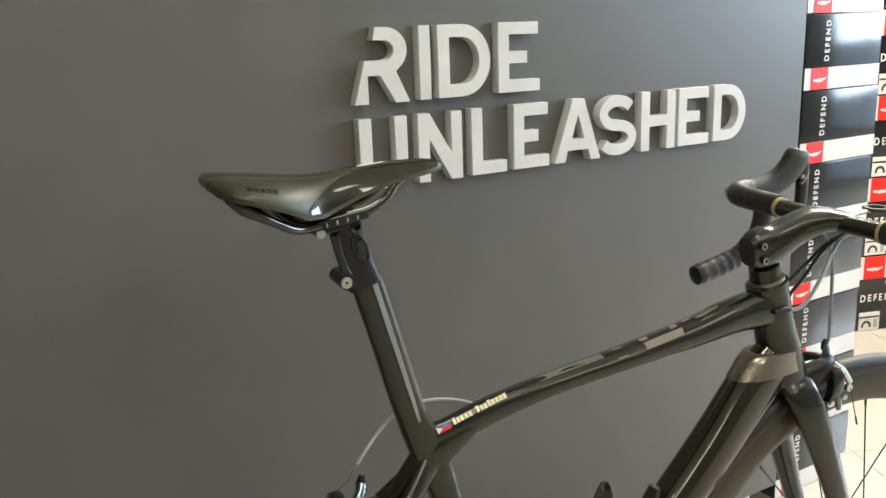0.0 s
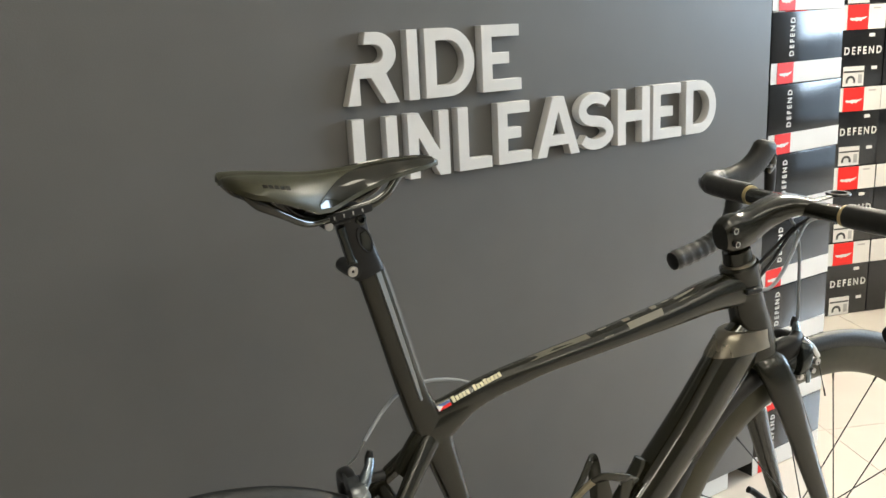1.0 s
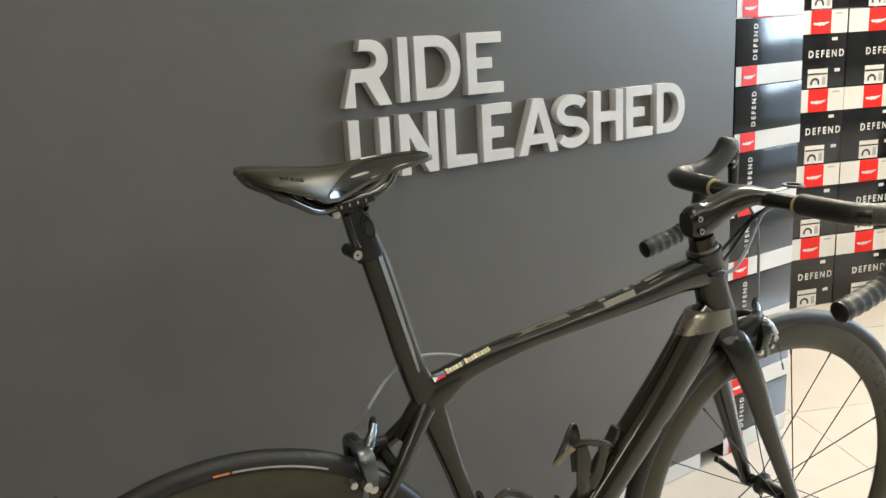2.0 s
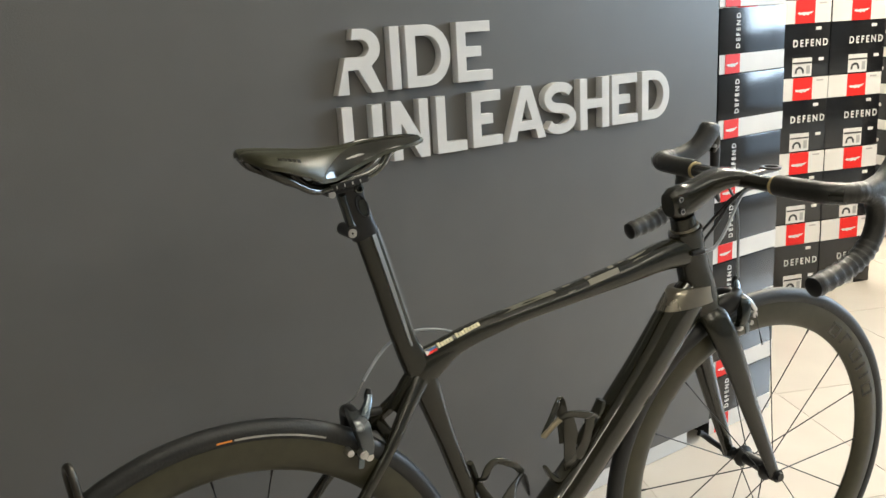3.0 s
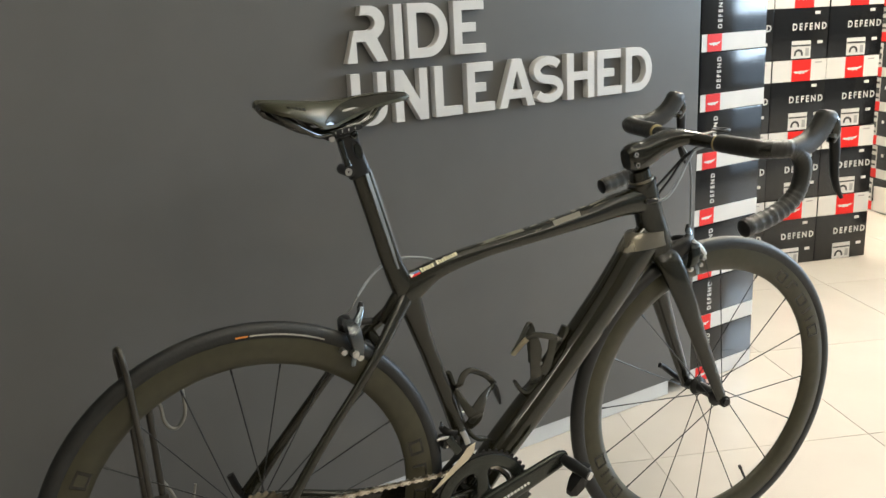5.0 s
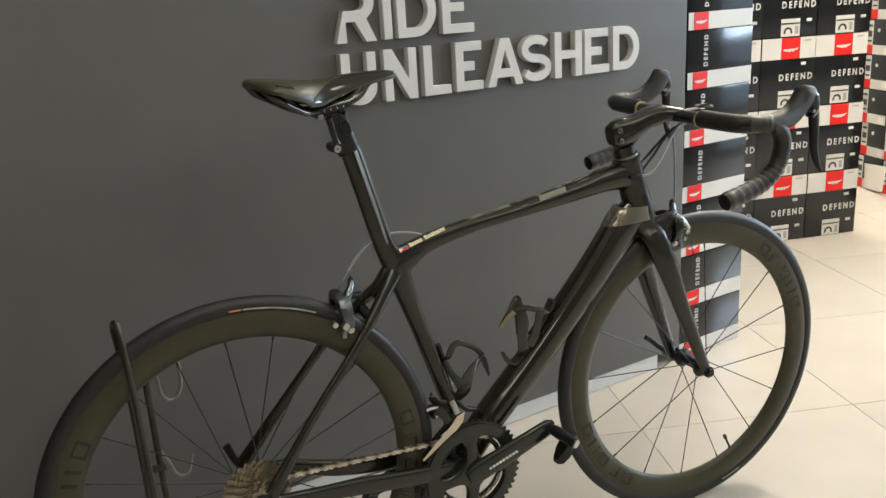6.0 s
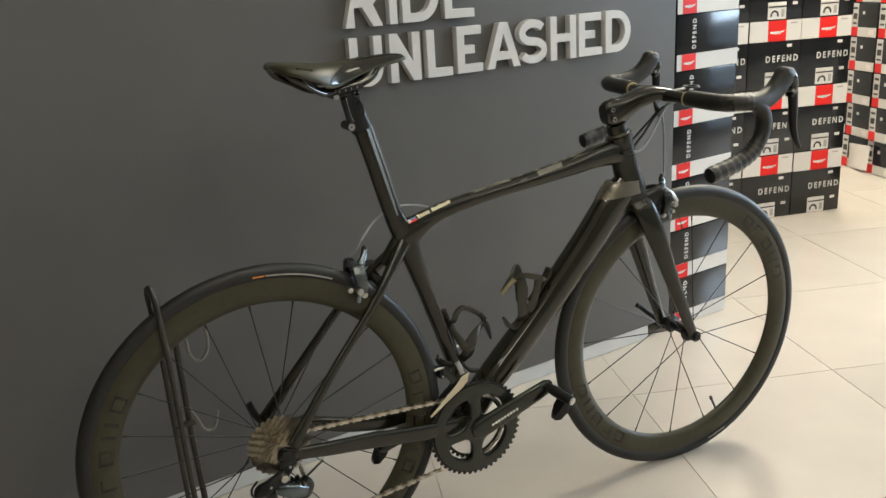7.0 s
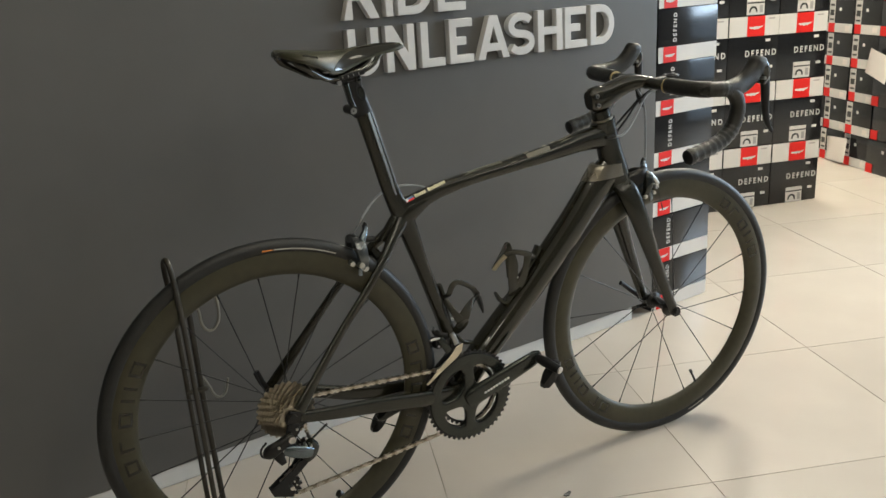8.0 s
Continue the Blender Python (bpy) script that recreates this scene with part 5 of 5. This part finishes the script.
part("release_lever", tube(smooth_path([V(0.004, -0.030, 0.016), V(0.020, -0.034, 0.004), V(0.036, -0.034, -0.016)], 4), 0.002, 0.0040, 10), M_STEEL, fb, "bright release lever")
part("arm_bolt", add_disc(bmesh.new(), V(0.026, 0, -0.020), 0.0055, -0.042, -0.030, 14), M_STEEL, fb)
part("arm_bolt", add_disc(bmesh.new(), V(0.021, 0, -0.034), 0.0042, -0.040, -0.030, 14), M_STEEL, fb)

part("cable_end", add_tube(add_tube(bmesh.new(), smooth_path([V(0.026, -0.043, -0.020), V(0.031, -0.045, -0.042), V(0.038, -0.046, -0.066)], 4), 0.0007, 0.0007, 6), [V(0.0375, -0.046, -0.064), V(0.0410, -0.0462, -0.076)], 0.0014, 0.0014, 8), M_BLACKALLOY, fb, "loose cable end with a crimped tip")

# bottle cages


def strap(name, pts, w, d, parent, mat=None, label="", ref=(0.2, 1, 0.2)):
    """A flat bent strip: w half thickness, d half width, a number or one a point."""
    k = 5
    grow = lambda v: v if isinstance(v, (int, float)) else lerp_list(v, k)
    return part(name, tube(smooth_path(pts, k), grow(w), grow(d) if not isinstance(d, (int, float)) else [d] * ((len(pts) - 1) * k + 1), 12, 3.2, ref=ref), mat or M_CAGE, parent, label)


def seat_tube_cage():
    c = part("bottle_cage", tube(smooth_path([V(0.373, 0, 0.506), V(0.378, 0, 0.488), V(0.3835, 0, 0.466), V(0.388, 0, 0.436), V(0.395, 0, 0.412), V(0.406, 0, 0.386), V(0.424, 0, 0.365), V(0.446, 0, 0.3585)], 5), lerp_list([0.007, 0.010, 0.011, 0.012, 0.013, 0.012, 0.011, 0.008], 5), lerp_list([0.0040, 0.0042, 0.0036, 0.0034, 0.0036, 0.0045, 0.0048, 0.0030], 5), 12, 3.0), M_CAGE, bike, "black plastic bottle cage")
    sgn = -1
    strap("cage_band", [V(0.379, sgn * 0.010, 0.480), V(0.3806, sgn * 0.027, 0.4900), V(0.3855, sgn * 0.034, 0.5095), V(0.4018, sgn * 0.034, 0.5155), V(0.4350, sgn * 0.025, 0.4955), V(0.4530, sgn * 0.014, 0.4770), V(0.4630, sgn * 0.004, 0.4670)], 0.0024, [0.006, 0.006, 0.0065, 0.0060, 0.0055, 0.0055, 0.006], c)
    strap("cage_wing", [V(0.402, sgn * 0.010, 0.395), V(0.4110, sgn * 0.024, 0.4150), V(0.4150, sgn * 0.032, 0.4400), V(0.4343, sgn * 0.026, 0.4600), V(0.4594, sgn * 0.010, 0.4670)], 0.0024, [0.010, 0.013, 0.0125, 0.008, 0.005], c)
    strap("cage_wing", [V(0.3800, sgn * 0.012, 0.4740), V(0.3895, sgn * 0.027, 0.4500), V(0.4030, sgn * 0.030, 0.4290)], 0.0024, [0.006, 0.007, 0.010], c)
    strap("cage_tip", [V(0.4600, 0, 0.4700), V(0.4655, 0, 0.4600), V(0.4715, 0, 0.4420), V(0.4776, 0, 0.4212)], [0.013, 0.012, 0.009, 0.003], [0.0035, 0.0045, 0.0040, 0.0020], c, M_BLACKALLOY, ref=(0, 1, 0))
    for x, z in ((0.3870, 0.452), (0.3945, 0.420)):
        part("cage_bolt", tube([V(x + 0.002, 0, z), V(x + 0.009, 0, z + 0.002)], 0.004, 0.004, 10), M_STEEL, c)


def down_tube_cage():
    c = part("bottle_cage", tube(smooth_path([V(0.622, 0, 0.549), V(0.619, 0, 0.538), V(0.606, 0, 0.520), V(0.585, 0, 0.494), V(0.566, 0, 0.470), V(0.552, 0, 0.448), V(0.536, 0, 0.436), V(0.522, 0, 0.440), V(0.510, 0, 0.4595)], 5), lerp_list([0.009, 0.011, 0.012, 0.012, 0.013, 0.014, 0.013, 0.011, 0.006], 5), lerp_list([0.0050, 0.0060, 0.0036, 0.0034, 0.0036, 0.0045, 0.0050, 0.0048, 0.0030], 5), 12, 3.0), M_CAGE, bike, "black plastic bottle cage with a worn pale tip")
    strap("cage_band", [V(0.604, -0.010, 0.522), V(0.5940, -0.024, 0.5300), V(0.5720, -0.035, 0.5460), V(0.5480, -0.034, 0.5545), V(0.5330, -0.030, 0.5555), V(0.5230, -0.024, 0.5480)], 0.0024, [0.007, 0.0080, 0.0070, 0.0062, 0.0060, 0.0052], c)
    strap("cage_tip", [V(0.5240, -0.0245, 0.5490), V(0.5170, -0.017, 0.5380), V(0.5110, -0.010, 0.5260), V(0.5060, -0.002, 0.5140)], 0.0030, [0.0056, 0.0050, 0.0046, 0.0050], c, M_WORN, "pale worn cage tip")
    strap("cage_tip", [V(0.5060, -0.001, 0.5145), V(0.5180, 0.005, 0.5240), V(0.5330, 0.011, 0.5380), V(0.5480, 0.017, 0.5545)], 0.0026, [0.0044, 0.0048, 0.0050, 0.0058], c)
    strap("cage_wing", [V(0.5460, 0.016, 0.5530), V(0.5560, 0.023, 0.5560), V(0.5640, 0.029, 0.5350), V(0.5660, 0.028, 0.5080), V(0.5620, 0.018, 0.4800)], 0.0026, [0.0050, 0.0075, 0.010, 0.010, 0.010], c)
    strap("cage_wing", [V(0.5340, -0.031, 0.5500), V(0.5360, -0.033, 0.5250), V(0.5370, -0.030, 0.4960), V(0.5430, -0.022, 0.4700), V(0.5500, -0.012, 0.4520)], 0.0024, [0.009, 0.0125, 0.0105, 0.011, 0.012], c)
    strap("cage_wing", [V(0.5740, -0.034, 0.5440), V(0.5690, -0.034, 0.5200), V(0.5640, -0.030, 0.4960), V(0.5560, -0.020, 0.4720)], 0.0024, [0.009, 0.0075, 0.009, 0.012], c)
    for x, z in ((0.598, 0.512), (0.572, 0.479)):
        part("cage_bolt", tube([V(x - 0.002, 0, z + 0.002), V(x - 0.007, 0, z + 0.006)], 0.004, 0.004, 10), M_STEEL, c)


down_tube_cage()
seat_tube_cage()

# ---- display stand at the rear wheel ----
stand = thing("bike_stand", pose(0, 0, 0), "worn black steel display stand holding the rear wheel", "bike stand")
near = [V(-0.148, -0.056, 0.010), V(-0.154, -0.055, 0.209), V(-0.158, -0.052, 0.404), V(-0.161, -0.050, 0.539), V(-0.165, -0.047, 0.626), V(-0.168, -0.042, 0.668), V(-0.171, -0.032, 0.684), V(-0.174, -0.020, 0.680), V(-0.174, -0.010, 0.664), V(-0.171, 0.0, 0.630), V(-0.165, 0.010, 0.538), V(-0.161, 0.012, 0.358), V(-0.156, 0.015, 0.170), V(-0.150, 0.017, 0.010)]
part("upright", tube(smooth_path(near, 5), 0.0050, 0.0050, 12, ref=(0.7, 0.5, 0.1)), M_STAND, stand, "worn black wire bent over the tyre")
part("upright", tube([V(-0.118, 0.027, 0.010), V(-0.125, 0.025, 0.153), V(-0.134, 0.022, 0.369), V(-0.138, 0.021, 0.600)], 0.0058, 0.0058, 12, ref=(0.2, 1, 0)), M_STAND, stand)
part("collar", boxm((-0.166, 0.004, 0.404), (-0.126, 0.020, 0.410), 0.002), M_STAND, stand)
for y in (-0.070, 0.034):
    part("base_rail", tube(smooth_path([V(-0.340, y, 0.008), V(-0.150, y, 0.008), V(0.150, y, 0.008), V(0.176, y, 0.012), V(0.150, y, 0.042), V(0.120, y + 0.002, 0.074)], 5), 0.008, 0.008, 12, ref=(0, 1, 0)), M_STAND, stand, "worn black base tube")
for x in (-0.300, -0.134, 0.040):
    part("cross_bar", tube([V(x, -0.074, 0.0165), V(x, 0.038, 0.0165)], 0.0070, 0.0070, 12, ref=(1, 0, 0)), M_STAND, stand)
part("hook", tube(smooth_path([V(-0.134, 0.030, 0.575), V(-0.119, 0.030, 0.560), V(-0.116, 0.030, 0.532), V(-0.106, 0.030, 0.515), V(-0.093, 0.030, 0.517), V(-0.082, 0.030, 0.538), V(-0.082, 0.030, 0.580)], 5), 0.003, 0.003, 10), M_HOOK, stand, "dull bright wire hook")
part("hook", tube(smooth_path([V(-0.133, 0.030, 0.432), V(-0.127, 0.030, 0.420), V(-0.118, 0.030, 0.400), V(-0.112, 0.030, 0.382), V(-0.101, 0.030, 0.373), V(-0.089, 0.030, 0.380), V(-0.081, 0.030, 0.408)], 5), 0.0025, 0.0025, 10), M_HOOK, stand, "dull bright wire hook")

# ---- small scrap on the floor ----
bm = bmesh.new()
bmesh.ops.create_grid(bm, x_segments=6, y_segments=4, size=0.5)
for v in bm.verts:
    v.co = (v.co.x * 0.022, v.co.y * 0.010 * (1.2 - abs(v.co.x)), 0.0035 + 0.004 * abs(v.co.x) - 0.006 * v.co.y ** 2)
bmesh.ops.solidify(bm, geom=bm.faces[:], thickness=0.0012)
low = min(v.co.z for v in bm.verts)
scrap = link("floor_scrap", bm, M_INK)
scrap.matrix_world = pose(0.598, -0.143, 0.0004 - low, 0, 0, 20)
tagged(scrap, "small curled dark scrap lying on a floor tile", "scrap")

# ---- floor ----
TP, TROT = 0.600, -17.8
floor = link("floor", boxm((X0, Y0, -0.12), (X1, Y1, -0.0015)), M_GROUT, False)
tagged(floor, "polished beige floor tiles with thin dark joints", "floor", kind="structure")
tile_bm = boxm((0.0012, 0.0012, -0.0014), (TP - 0.0012, TP - 0.0012, 0.0))
tile0 = part("tile", tile_bm, M_TILE, floor, smooth=False)
corner = pose(0.905, -0.279, 0, 0, 0, TROT)
first = True
for i in range(-11, 13):
    for j in range(-11, 12):
        m = corner @ pose(i * TP, j * TP, 0)
        c = m @ V(TP / 2, TP / 2, 0)
        if not (X0 - 0.40 < c.x < X1 + 0.40 and Y0 - 0.40 < c.y < Y1 + 0.40):
            continue
        t = tile0
        if not first:
            t = bpy.data.objects.new("tile", tile0.data)
            scene.collection.objects.link(t)
            t.parent = floor
        t.matrix_basis = m
        first = False
